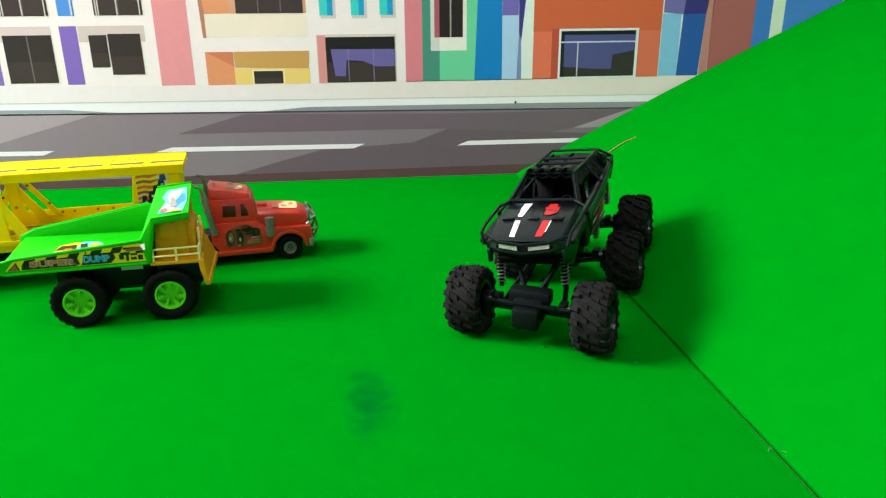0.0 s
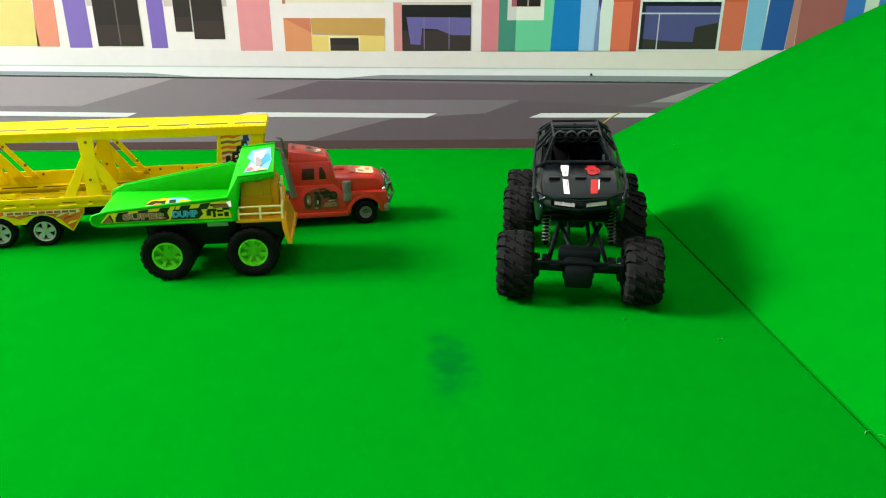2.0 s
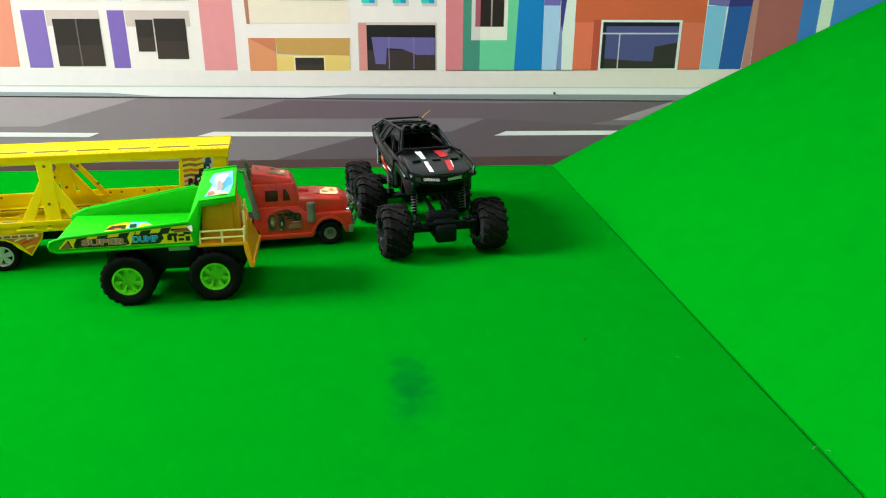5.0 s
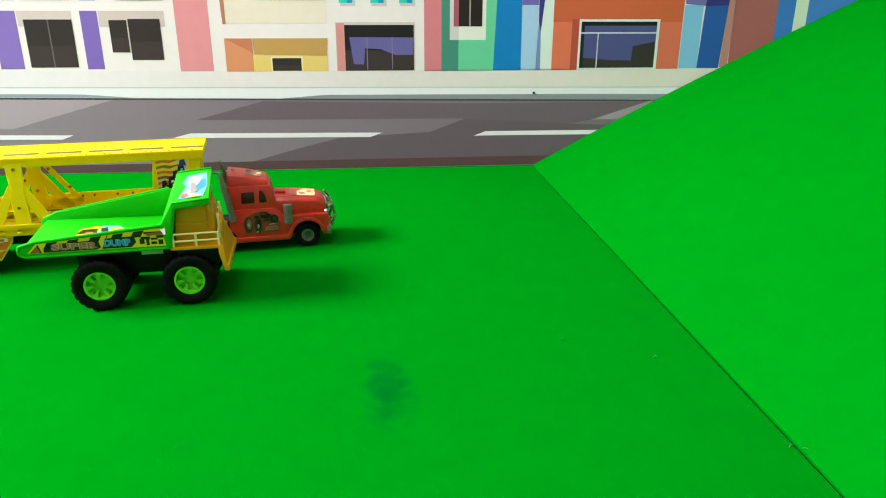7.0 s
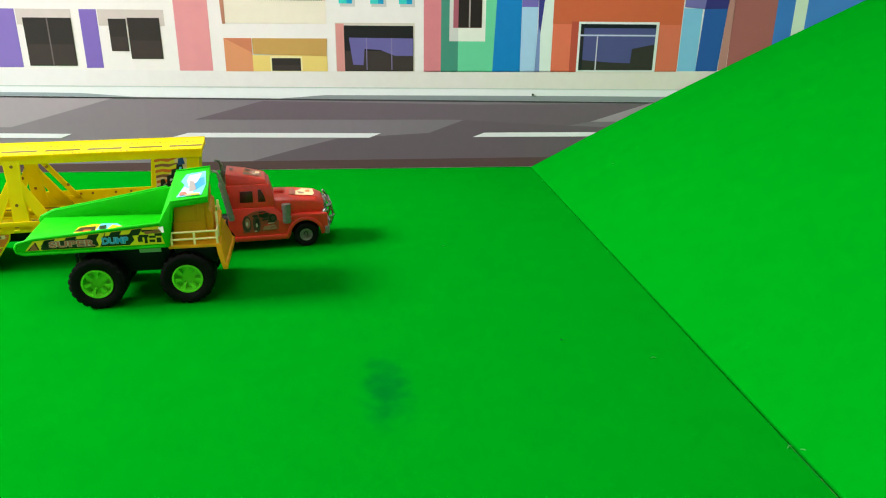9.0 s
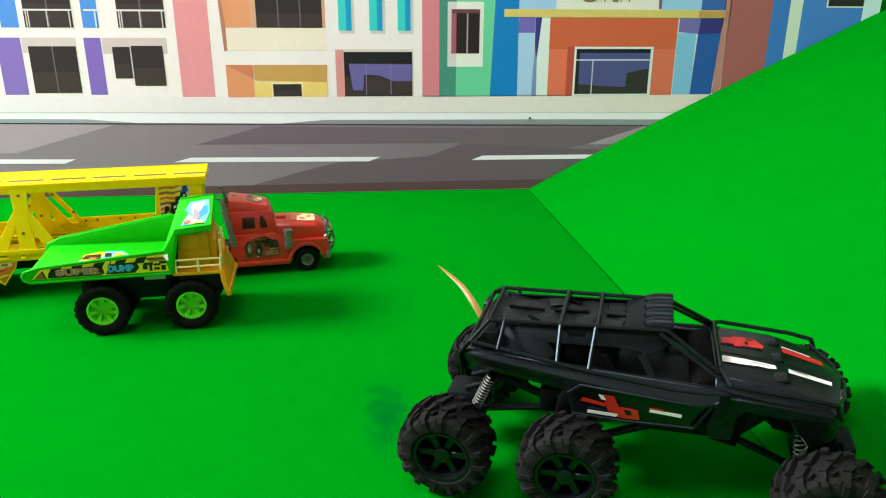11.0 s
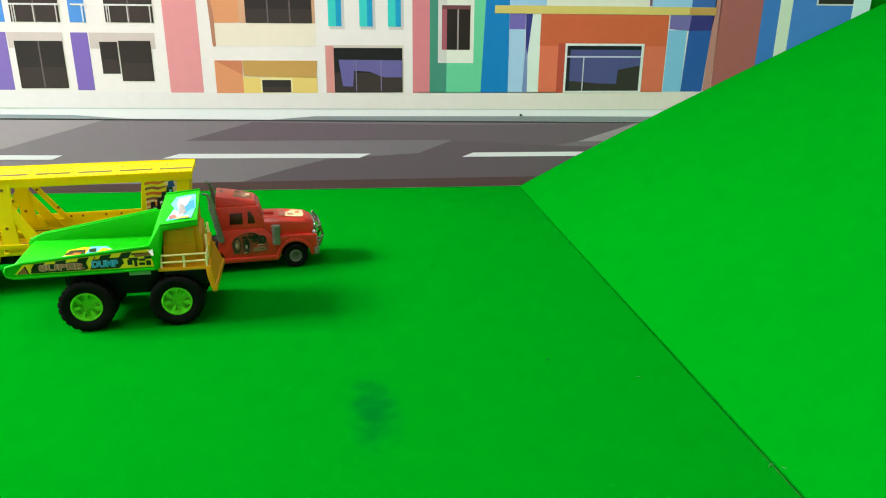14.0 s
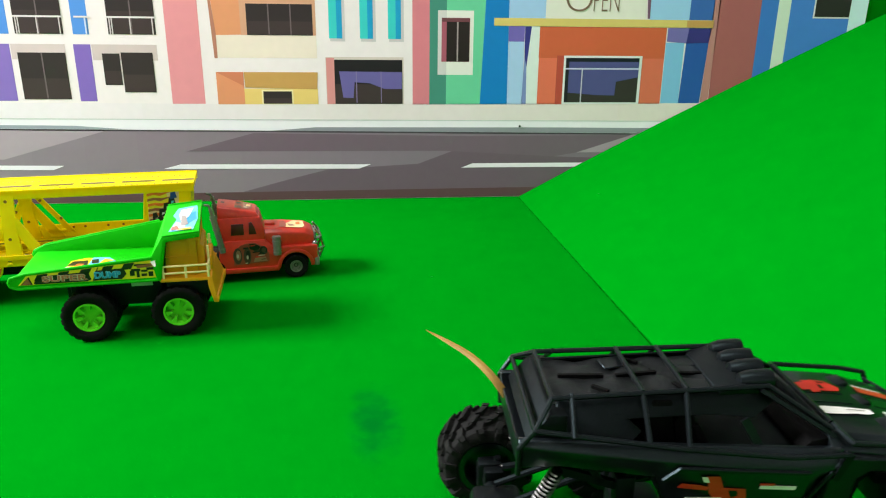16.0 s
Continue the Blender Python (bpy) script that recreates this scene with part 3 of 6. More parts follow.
# ---------------------------------------------------------------- green and yellow dump truck
def build_dump_truck():
    # local: x to its right, y ahead from the front axle, z up
    d = thing("toy_dump_truck", "green and yellow plastic toy dump truck with printed stickers, parked", "toy truck",
              at=Matrix.Translation((-0.2177 - 0.05 * 0.0967, 0.5169 + 0.05 * 0.9953, 0)) @ pose(0, 0, 0, 0, 0, -84.45))
    tyre = tyre_mesh(0.0300, 0.030, 0.0162, 22, 4, 0.0014, RUBBER)
    rim = rim_mesh(0.0169, 0.028, 0, LIME, dish=0.25)
    bm = bmesh.new()
    prism(bm, [(-0.0006, 0.0072), (0.0012, 0.0078), (0.0030, 0.0150), (-0.0026, 0.0150)], 0.0030, 0.0112)
    lug = mesh_of("lug", bm, LIME)
    bm = bmesh.new()
    lathe(bm, [(0.0001, 0.0052), (0.0030, 0.0052), (0.0045, 0.0046), (0.0140, 0.0043), (0.0140, 0.0036), (0.0001, 0.0036)], AXLE_X, 28)
    dish = mesh_of("dish", bm, mat("mid_green_plastic", (0.012, 0.36, 0.010), 0.4, vary=0.06, scale=40, spec=0.25), True)
    for y in (0.0, -0.0962):
        for s in (1, -1):
            m = pose(s * 0.0390, y, 0.0300, 0, 0, 0 if s > 0 else 180)
            w = add_wheel(d, m, tyre, rim, "lime green wheel with a black treaded tyre", dish)
            for i in range(7):
                k = new("lug", lug)
                k.parent, k.matrix_basis = w, Matrix.Rotation(2 * math.pi * i / 7, 4, "X")
    bm = bmesh.new()  # frame under the bed, with the axles
    box(bm, -0.022, 0.022, -0.125, 0.03, 0.034, 0.066, 0.002)
    box(bm, -0.034, 0.034, -0.118, -0.03, 0.05, 0.0685, 0.002)
    prism(bm, [(-0.072, 0.036), (-0.026, 0.036), (-0.018, 0.055), (-0.018, 0.0685), (-0.085, 0.0685)], -0.04, 0.04, 0.0015)
    for y in (0.0, -0.0962):
        rod(bm, (-0.042, y, 0.0300), (0.042, y, 0.0300), 0.005, 10)
    part("chassis", bm, MATT, d)
    # tipping bed: floor rising to the tail, flared sides, front wall and the canopy over the cab
    bm = bmesh.new()
    t = 0.0035

    def bed_wall(s):
        outer = [(-0.1690, 0.0815), (-0.1720, 0.0770), (-0.1712, 0.0715), (-0.1640, 0.0675), (-0.017, 0.0695), (-0.0155, 0.0975), (-0.026, 0.0975), (-0.154, 0.0855)]
        if s < 0:
            outer = outer[:4] + [(-0.017, 0.0695), (-0.0135, 0.1130), (-0.022, 0.1120), (-0.156, 0.0885)]
        a = [(s * 0.0615, y, z) for y, z in outer]
        b = [(x - s * t, y, z) for x, y, z in a]
        loft(bm, [a, b])
    bed_wall(1)
    bed_wall(-1)
    loft(bm, [[(-0.058, -0.1705, 0.0755), (-0.058, -0.1635, 0.0680), (-0.058, -0.02, 0.0695), (-0.058, -0.02, 0.0790), (-0.058, -0.165, 0.0805)],
              [(0.058, -0.1705, 0.0755), (0.058, -0.1635, 0.0680), (0.058, -0.02, 0.0695), (0.058, -0.02, 0.0790), (0.058, -0.165, 0.0805)]])
    prism(bm, [(-0.0190, 0.0695), (-0.0150, 0.0695), (-0.0060, 0.1205), (0.0310, 0.1215), (0.0310, 0.1270), (-0.0100, 0.1270), (-0.024, 0.0965)], -0.0625, 0.0625)
    for s in (1, -1):
        prism(bm, [(-0.0100, 0.1270), (0.0310, 0.1270), (0.0310, 0.1288), (-0.0100, 0.1288)], s * 0.0625, s * 0.0605)
    soften(bm, 0.0011)
    for s in (1, -1):  # rolled lip round each side panel
        top = 0.0975 if s > 0 else 0.1125
        tube(bm, [(s * 0.0612, -0.022, top), (s * 0.0612, -0.154, 0.0855 if s > 0 else 0.0885), (s * 0.0612, -0.1695, 0.0812), (s * 0.0612, -0.1718, 0.0765), (s * 0.0612, -0.1705, 0.0718), (s * 0.0612, -0.1640, 0.0690), (s * 0.0612, -0.019, 0.0708)], 0.0017, 8)
    bed = part("dump_bed", bm, LEAF, d, "green plastic tipping bed with a canopy over the cab")
    # printed strip along each side
    for s in (1, -1):
        x = s * 0.0616
        side_decal(bed, "sticker", S_YELLOW, x, (-0.162, 0.0732), (-0.0190, 0.0740), (-0.0185, 0.0950), (-0.153, 0.0838))
        for y in (-0.139, -0.117, -0.094, -0.071, -0.0495):
            zt = 0.0838 + (y + 0.153) * 0.0835
            side_decal(bed, "stripe", S_BLACK, x + s * 0.0003, (y - 0.007, zt - 0.0075), (y + 0.004, zt - 0.007), (y + 0.0085, zt + 0.0004), (y - 0.0025, zt - 0.0006))
        side_decal(bed, "sticker_field", S_BLACK, x + s * 0.0003, (-0.1465, 0.0745), (-0.1440, 0.0737), (-0.092, 0.0740), (-0.0875, 0.0760), (-0.0900, 0.0850), (-0.1420, 0.0825))
        side_decal(bed, "sticker_field", S_BLACK, x + s * 0.0003, (-0.0850, 0.0743), (-0.056, 0.0745), (-0.0505, 0.0801), (-0.053, 0.0870), (-0.0825, 0.0858))
        side_decal(bed, "printed_bar", S_BLACK, x + s * 0.0006, (-0.0865, 0.0740), (-0.0855, 0.0740), (-0.0790, 0.0895), (-0.0800, 0.0895))
        side_decal(bed, "printed_triangle", S_BROWN, x + s * 0.0004, (-0.158, 0.0738), (-0.149, 0.0739), (-0.152, 0.0815))
        side_decal(bed, "printed_triangle", S_BLACK, x + s * 0.0003, (-0.1600, 0.0735), (-0.1475, 0.0736), (-0.1505, 0.0828))
        for y, z, w, h in ((-0.047, 0.0775, 0.005, 0.006), (-0.0455, 0.0825, 0.010, 0.003), (-0.0400, 0.0755, 0.003, 0.007), (-0.035, 0.0765, 0.006, 0.003), (-0.0350, 0.0815, 0.007, 0.0025), (-0.0275, 0.0760, 0.005, 0.0055), (-0.0290, 0.0835, 0.008, 0.0030), (-0.0420, 0.0885, 0.0185, 0.0024)):
            side_decal(bed, "printed_machine", S_BLACK, x + s * 0.0003, (y, z), (y + w, z), (y + w, z + h), (y, z + h))
        side_decal(bed, "printed_bar", S_BROWN, x + s * 0.0006, (-0.0385, 0.0862), (-0.0215, 0.0875), (-0.0215, 0.0905), (-0.0400, 0.0892))
        face = pose(x + s * 0.0010, -0.1145, 0.0762, 90, 0, 90) if s > 0 else pose(x + s * 0.0010, -0.1145, 0.0762, 90, 0, -90)
        lettering("letter_edge", "SUPER", 0.0092, face, S_PALE, bed, 0.0001, 0.0475, 0.00055)
        lettering("letters", "SUPER", 0.0092, face @ pose(0, 0, 0.0003), S_SALMON, bed, 0.0001, 0.0465, 0.0002)
        face = pose(x + s * 0.0010, -0.0705, 0.0772, 90, 0, 90 if s > 0 else -90)
        lettering("letter_edge", "DUMP", 0.0098, face, S_CYAN, bed, 0.0001, 0.0275, 0.0006)
        lettering("letters", "DUMP", 0.0098, face @ pose(0, 0, 0.0003), S_BLUE, bed, 0.0001, 0.0268, 0.0002)
    # curling corner of the sticker
    bm = bmesh.new()
    loft(bm, [[(0.0625, -0.0245, 0.0930), (0.0625, -0.0190, 0.0945), (0.0628, -0.0190, 0.0945), (0.0628, -0.0245, 0.0930)],
              [(0.0650, -0.0205, 0.0875), (0.0650, -0.0185, 0.0880), (0.0653, -0.0185, 0.0880), (0.0653, -0.0205, 0.0875)]])
    part("loose_corner", bm, S_WHITE, bed, "curled white sticker corner")
    # printed pictures on the canopy and the bed's floor
    top_decal(bed, "canopy_sticker", S_CYAN, [(0.048, -0.003, 0.1272), (0.050, 0.024, 0.1272), (0.010, 0.028, 0.1272), (-0.044, 0.026, 0.1272), (-0.040, 0.004, 0.1272), (-0.012, -0.001, 0.1272), (0.004, 0.004, 0.1272)])
    top_decal(bed, "sticker_field", S_WHITE, [(0.044, -0.001, 0.1275), (0.046, 0.012, 0.1275), (0.030, 0.016, 0.1275), (0.014, 0.004, 0.1275)])
    top_decal(bed, "sticker_field", S_CREAM, [(0.048, 0.006, 0.1278), (0.050, 0.022, 0.1278), (0.042, 0.022, 0.1278), (0.040, 0.010, 0.1278)])
    top_decal(bed, "sticker_field", S_BLUE, [(0.026, 0.018, 0.1275), (0.012, 0.027, 0.1275), (-0.020, 0.025, 0.1275), (-0.006, 0.014, 0.1275)])
    top_decal(bed, "sticker_field", S_WHITE, [(0.020, 0.010, 0.1278), (-0.002, 0.018, 0.1278), (-0.034, 0.022, 0.1278), (-0.030, 0.008, 0.1278), (-0.010, 0.006, 0.1278)])
    top_decal(bed, "sticker_field", S_GREY, [(0.034, 0.010, 0.1280), (0.030, 0.018, 0.1280), (-0.004, 0.014, 0.1280), (-0.008, 0.009, 0.1280)])
    top_decal(bed, "sticker_field", S_SALMON, [(0.046, 0.000, 0.1281), (0.044, 0.009, 0.1281), (0.032, 0.006, 0.1281), (0.034, 0.000, 0.1281)])
    top_decal(bed, "sticker_field", S_YELLOW, [(0.049, 0.012, 0.1282), (0.050, 0.021, 0.1282), (0.046, 0.022, 0.1282), (0.045, 0.013, 0.1282)])
    top_decal(bed, "bed_sticker", S_YELLOW, [(0.027, -0.120, 0.0800), (0.029, -0.108, 0.0800), (0.018, -0.098, 0.0799), (0.022, -0.086, 0.0798), (0.004, -0.080, 0.0797), (-0.012, -0.088, 0.0798), (-0.016, -0.104, 0.0799), (-0.004, -0.119, 0.0800)])
    top_decal(bed, "sticker_field", S_BLACK, [(0.016, -0.120, 0.0802), (0.018, -0.098, 0.0801), (-0.004, -0.100, 0.0801), (-0.002, -0.116, 0.0802)])
    top_decal(bed, "sticker_field", S_ORANGE, [(0.022, -0.112, 0.0805), (0.024, -0.104, 0.0805), (0.012, -0.102, 0.0805), (0.010, -0.110, 0.0805)])
    top_decal(bed, "sticker_field", S_WHITE, [(0.028, -0.122, 0.0803), (0.030, -0.111, 0.0803), (0.022, -0.110, 0.0803), (0.021, -0.120, 0.0803)])
    top_decal(bed, "sticker_field", S_BLACK, [(0.012, -0.094, 0.0806), (0.010, -0.087, 0.0806), (-0.006, -0.089, 0.0806), (-0.004, -0.096, 0.0806)])
    top_decal(bed, "sticker_field", S_YELLOW, [(0.014, -0.086, 0.0807), (0.002, -0.070, 0.0806), (-0.006, -0.082, 0.0807)])
    top_decal(bed, "sticker_field", S_CYAN, [(0.022, -0.098, 0.0801), (0.010, -0.066, 0.0800), (-0.014, -0.078, 0.0800), (-0.016, -0.096, 0.0801)])
    # cab, deck, bumper
    bm = bmesh.new()
    prism(bm, [(-0.0115, 0.0705), (0.0255, 0.0705), (0.0250, 0.1205), (-0.0065, 0.1200)], -0.046, 0.0480, 0.0012)
    prism(bm, [(0.0250, 0.0705), (0.0338, 0.0705), (0.0330, 0.1020), (0.0290, 0.1060), (0.0290, 0.1190), (0.0250, 0.1195)], -0.040, 0.0420, 0.0012)
    for k, (y, z) in enumerate(((0.001, 0.117), (0.0125, 0.1165), (0.0265, 0.1145))):
        box(bm, 0.0440, 0.0500, y - 0.0026, y + 0.0026, z - 0.002, z + 0.002, 0.0006)
    box(bm, 0.0470, 0.0492, -0.0095, 0.0225, 0.0925, 0.0945, 0.0006)
    box(bm, 0.0470, 0.0490, 0.0165, 0.0185, 0.0945, 0.1170, 0.0006)
    cab = part("cab", bm, AMBER, d, "amber plastic cab")
    bm = bmesh.new()
    box(bm, 0.0478, 0.0488, -0.004, 0.0135, 0.097, 0.112, 0.0004)
    part("cab_window", bm, AMBER, cab)
    bm = bmesh.new()
    for x in (-0.02, 0.02):
        box(bm, x - 0.014, x + 0.014, 0.0285, 0.0300, 0.108, 0.117, 0.0006)
    part("windscreen", bm, AMBER, cab)
    bm = bmesh.new()
    box(bm, -0.0605, 0.0605, -0.0165, 0.0365, 0.0665, 0.0705, 0.001)
    prism(bm, [(0.0345, 0.0705), (0.0405, 0.0705), (0.0430, 0.046), (0.0455, 0.046), (0.0455, 0.0385), (0.040, 0.0385), (0.0355, 0.058)], -0.0560, 0.0605, 0.001)
    prism(bm, [(0.0345, 0.0705), (0.0405, 0.0705), (0.0405, 0.088), (0.0345, 0.088)], -0.03, 0.03, 0.001)
    part("deck", bm, AMBER, d, "amber deck and front bumper")
    bm = bmesh.new()
    box(bm, -0.05, 0.05, -0.012, 0.034, 0.046, 0.0663, 0.002)
    part("engine_box", bm, MATT, d)
    for s in (1, -1):
        bm = bmesh.new()
        x = s * 0.0585
        for z in (0.0765, 0.0848):
            rod(bm, (x, -0.0125, z), (x, 0.0365, z + 0.0005), 0.0012, 8)
            rod(bm, (x, 0.0365, z + 0.0005), (s * 0.036, 0.0372, z + 0.0005), 0.0012, 8)
        for y in (-0.0125, 0.012, 0.0365):
            rod(bm, (x, y, 0.0703), (x, y, 0.0858), 0.0014, 8)
        box(bm, s * 0.030 - 0.002, s * 0.030 + 0.002, 0.0352, 0.0382, 0.0705, 0.1005, 0.0006)
        part("hand_rail", bm, ink("rail_cream", 255, 236, 165), d, "pale yellow plastic hand rail")
    bm = bmesh.new()
    box(bm, 0.0405, 0.0415, -0.051, -0.0275, 0.0585, 0.0695, 0.0004)
    part("tag", bm, ink("clear_tag", 150, 190, 150, 0.2), d, "pale translucent paper tag")
    # the mould is narrower than drawn above
    for o in d.children_recursive:
        if o.name.split(".")[0] in ("wheel", "tyre", "lug"):
            continue
        if o.name.startswith("letter"):
            o.location.x *= 0.86
            continue
        o.data.transform(Matrix.Diagonal((0.86, 1, 1, 1)))
        # bed, canopy and cab sit slightly askew, the canopy tipped up on its far side
        for v in o.data.vertices:
            if v.co.z > 0.0668:
                v.co.y += 0.07 * (v.co.x - 0.052)
            if v.co.z > 0.1150:
                v.co.z += 0.105 * (0.052 - v.co.x) - 0.0042 + 0.10 * (v.co.y - 0.010)
    return d


dump_truck = build_dump_truck()



# ---------------------------------------------------------------- red lorry and its yellow car carrier
RIG = Matrix.Translation((-0.1003 - 0.0375 * 0.16, 0.7031 + 0.0375 * 0.987, 0)) @ pose(0, 0, 0, 0, 0, -80.79)


S_RUST, S_SOOT, S_DRAB = ink("sticker_rust", 146, 66, 50), ink("sticker_soot", 70, 52, 46), ink("sticker_drab", 150, 112, 88)
BRONZE = ink("bronze_rivet", 150, 110, 24)


def build_lorry():
    d = thing("toy_lorry", "worn red plastic toy lorry with silver stacks, coupled to trailer", "toy truck", at=RIG)
    tyre = tyre_mesh(0.0172, 0.012, 0.0088, 26, 2, 0.0007, RUBBER)
    rim = rim_mesh(0.0088, 0.0118, 10, DULL)
    for y in (0.0, -0.112, -0.148):
        for s in (1, -1):
            add_wheel(d, pose(s * 0.0312, y, 0.0172, 0, 0, 0 if s > 0 else 180), tyre, rim, "small black wheel with a worn silver rim")
    # lower body with wheel arches, cut as a side outline
    bm = bmesh.new()
    arch = [(0.0215 * math.cos(radians(a)), 0.018 + 0.0215 * math.sin(radians(a))) for a in range(180, -1, -20)]
    outline = [(-0.104, 0.0125), (-0.024, 0.0125)] + arch + [(0.028, 0.019), (0.031, 0.028), (0.031, 0.047), (-0.030, 0.048), (-0.042, 0.0600), (-0.104, 0.0600)]
    prism(bm, outline, -0.0365, 0.0365)
    soften(bm, 0.0012, angle=40)
    body = part("body", bm, RED, d, "worn red plastic body")
    bm = bmesh.new()
    prism(bm, [(-0.104, 0.0135), (-0.025, 0.0135), (-0.025, 0.0205), (-0.104, 0.0205)], -0.0385, 0.0385, 0.001)
    part("running_board", bm, RED, body)
    for s in (1, -1):
        bm = bmesh.new()
        o = [(0.0262 * math.cos(radians(a)), 0.0175 + 0.0262 * math.sin(radians(a))) for a in range(180, -1, -15)]
        i = [(0.0212 * math.cos(radians(a)), 0.0175 + 0.0212 * math.sin(radians(a))) for a in range(0, 181, 15)]
        prism(bm, o + i, s * 0.026, s * 0.0385)
        soften(bm, 0.001, angle=40)
        part("mudguard", bm, RED, body)
    # hood, narrower and falling to the nose
    bm = bmesh.new()

    def hood(y, w, z0, z1):
        return [(-w, y, z0), (-w, y, z1 - 0.006), (-w * 0.78, y, z1), (w * 0.78, y, z1), (w, y, z1 - 0.006), (w, y, z0)]
    loft(bm, [hood(-0.042, 0.031, 0.04, 0.0735), hood(-0.015, 0.0295, 0.04, 0.0725), hood(0.016, 0.0275, 0.04, 0.0695), hood(0.0275, 0.0255, 0.04, 0.064)])
    soften(bm, 0.0018, angle=12)
    part("hood", bm, RED, d)
    bm = bmesh.new()
    box(bm, -0.008, 0.008, -0.04, -0.026, 0.0722, 0.0765, 0.0012)
    part("hood_scoop", bm, RED, d)
    # cabin and the sleeper roof that rises to the back
    bm = bmesh.new()

    def cabin(z, y0, y1, w):
        return [(-w, y0, z), (-w, y1, z), (w, y1, z), (w, y0, z)]
    loft(bm, [cabin(0.046, -0.104, -0.040, 0.034), cabin(0.070, -0.104, -0.0405, 0.0335), cabin(0.0920, -0.1035, -0.0462, 0.0305)])
    soften(bm, 0.0022, angle=15)
    part("cabin", bm, RED, d)
    bm = bmesh.new()
    loft(bm, [[(-0.0295, -0.1030, 0.0910), (0.0295, -0.1030, 0.0910), (0.0255, -0.1025, 0.1085), (-0.0255, -0.1025, 0.1085)],
              [(-0.0295, -0.0750, 0.0910), (0.0295, -0.0750, 0.0910), (0.0255, -0.0780, 0.1045), (-0.0255, -0.0780, 0.1045)],
              [(-0.0295, -0.0470, 0.0910), (0.0295, -0.0470, 0.0910), (0.0255, -0.0505, 0.0975), (-0.0255, -0.0505, 0.0975)]])
    soften(bm, 0.0022, angle=15)
    part("roof", bm, RED, d)
    def roof_z(y):
        return 0.1085 + (y + 0.1025) * (0.1045 - 0.1085) / 0.0245 if y < -0.078 else 0.1045 + (y + 0.078) * (0.0975 - 0.1045) / 0.0275

    for k, (m, pts) in enumerate(((S_RUST, ((0.022, -0.080), (0.020, -0.062), (0.010, -0.056), (-0.012, -0.055), (-0.020, -0.064), (-0.016, -0.078))),
                                  (S_SOOT, ((0.020, -0.079), (0.016, -0.068), (0.006, -0.072), (0.010, -0.079))), (S_DRAB, ((0.012, -0.068), (0.014, -0.060), (-0.006, -0.058), (-0.010, -0.067))),
                                  (S_CREAM, ((0.004, -0.064), (0.002, -0.058), (-0.010, -0.057), (-0.008, -0.063))), (S_BLACK, ((0.000, -0.076), (-0.006, -0.069), (-0.014, -0.072), (-0.010, -0.077))),
                                  (S_PALE, ((0.016, -0.066), (0.014, -0.062), (0.008, -0.063), (0.010, -0.067))), (S_SOOT, ((0.006, -0.098), (0.008, -0.093), (-0.002, -0.092), (-0.003, -0.097))))):
        top_decal(d, "roof_sticker", m, [(x, y, roof_z(y)) for x, y in pts], 0.0005 + 0.0002 * k)

    def hood_z(y):
        return 0.0725 + (y + 0.015) * (0.0695 - 0.0725) / 0.031

    for k, (m, pts) in enumerate(((S_CREAM, ((0.0225, -0.012), (0.0218, 0.012), (0.012, 0.0155), (-0.014, 0.015), (-0.016, 0.000), (-0.004, -0.006), (0.006, -0.014))), (S_DRAB, ((0.016, -0.006), (0.014, 0.002), (0.006, 0.000), (0.004, -0.008))),
                                  (S_RUST, ((0.0225, -0.020), (0.0220, -0.011), (0.006, -0.010), (-0.012, -0.013), (-0.004, -0.019))), (S_ORANGE, ((0.006, 0.004), (0.004, 0.010), (-0.008, 0.010), (-0.004, 0.004))))):
        top_decal(d, "hood_sticker", m, [(x, y, hood_z(y)) for x, y in pts], 0.0006 + 0.0002 * k)
    for s in (1, -1):
        x = s * 0.0333
        # window openings are thin dark red plates; the inner shade is their colour
        bm = bmesh.new()
        prism(bm, [(-0.0867, 0.0680), (-0.0690, 0.0680), (-0.0690, 0.0835), (-0.0855, 0.0835)], x - s * 0.002, x + s * 0.0006, 0.0004)
        part("side_window", bm, WINDOW_SHADE, d, "window opening, dark red for the shade inside")
        bm = bmesh.new()
        prism(bm, [(-0.0625, 0.0680), (-0.0520, 0.0680), (-0.0540, 0.0770), (-0.0580, 0.0855), (-0.0618, 0.0850)], x - s * 0.0022, x + s * 0.0004, 0.0004)
        part("side_window", bm, WINDOW_SHADE, d, "quarter window opening, dark red for the shade inside")
        # printed buggy on the door
        xs = s * 0.0366
        side_decal(d, "door_sticker", S_RUST, xs, (-0.0850, 0.0250), (-0.0370, 0.0280), (-0.0365, 0.0400), (-0.0420, 0.0490), (-0.0500, 0.0535), (-0.0570, 0.0570), (-0.0680, 0.0560), (-0.0760, 0.0530), (-0.0860, 0.0430))
        for k, (y, z, r, rz, m) in enumerate(((-0.0795, 0.0385, 0.0060, 0.0120, S_SOOT), (-0.0785, 0.0395, 0.0034, 0.0075, S_DRAB), (-0.0795, 0.0385, 0.0016, 0.0030, S_PALE), (-0.0665, 0.0375, 0.0052, 0.0125, S_SOOT), (-0.0655, 0.0390, 0.0028, 0.0070, S_BLACK), (-0.0665, 0.0360, 0.0014, 0.0030, S_PALE),
                                                (-0.0445, 0.0450, 0.0056, 0.0062, S_BLACK), (-0.0440, 0.0450, 0.0030, 0.0034, S_SOOT), (-0.0560, 0.0500, 0.0075, 0.0038, S_BLACK), (-0.0540, 0.0460, 0.0040, 0.0030, S_SOOT))):
            side_decal(d, "printed_tyre", m, xs + s * 0.0003 * (1 + k % 3), *[(y + r * math.cos(a * math.pi / 6), z + rz * math.sin(a * math.pi / 6)) for a in range(12)])
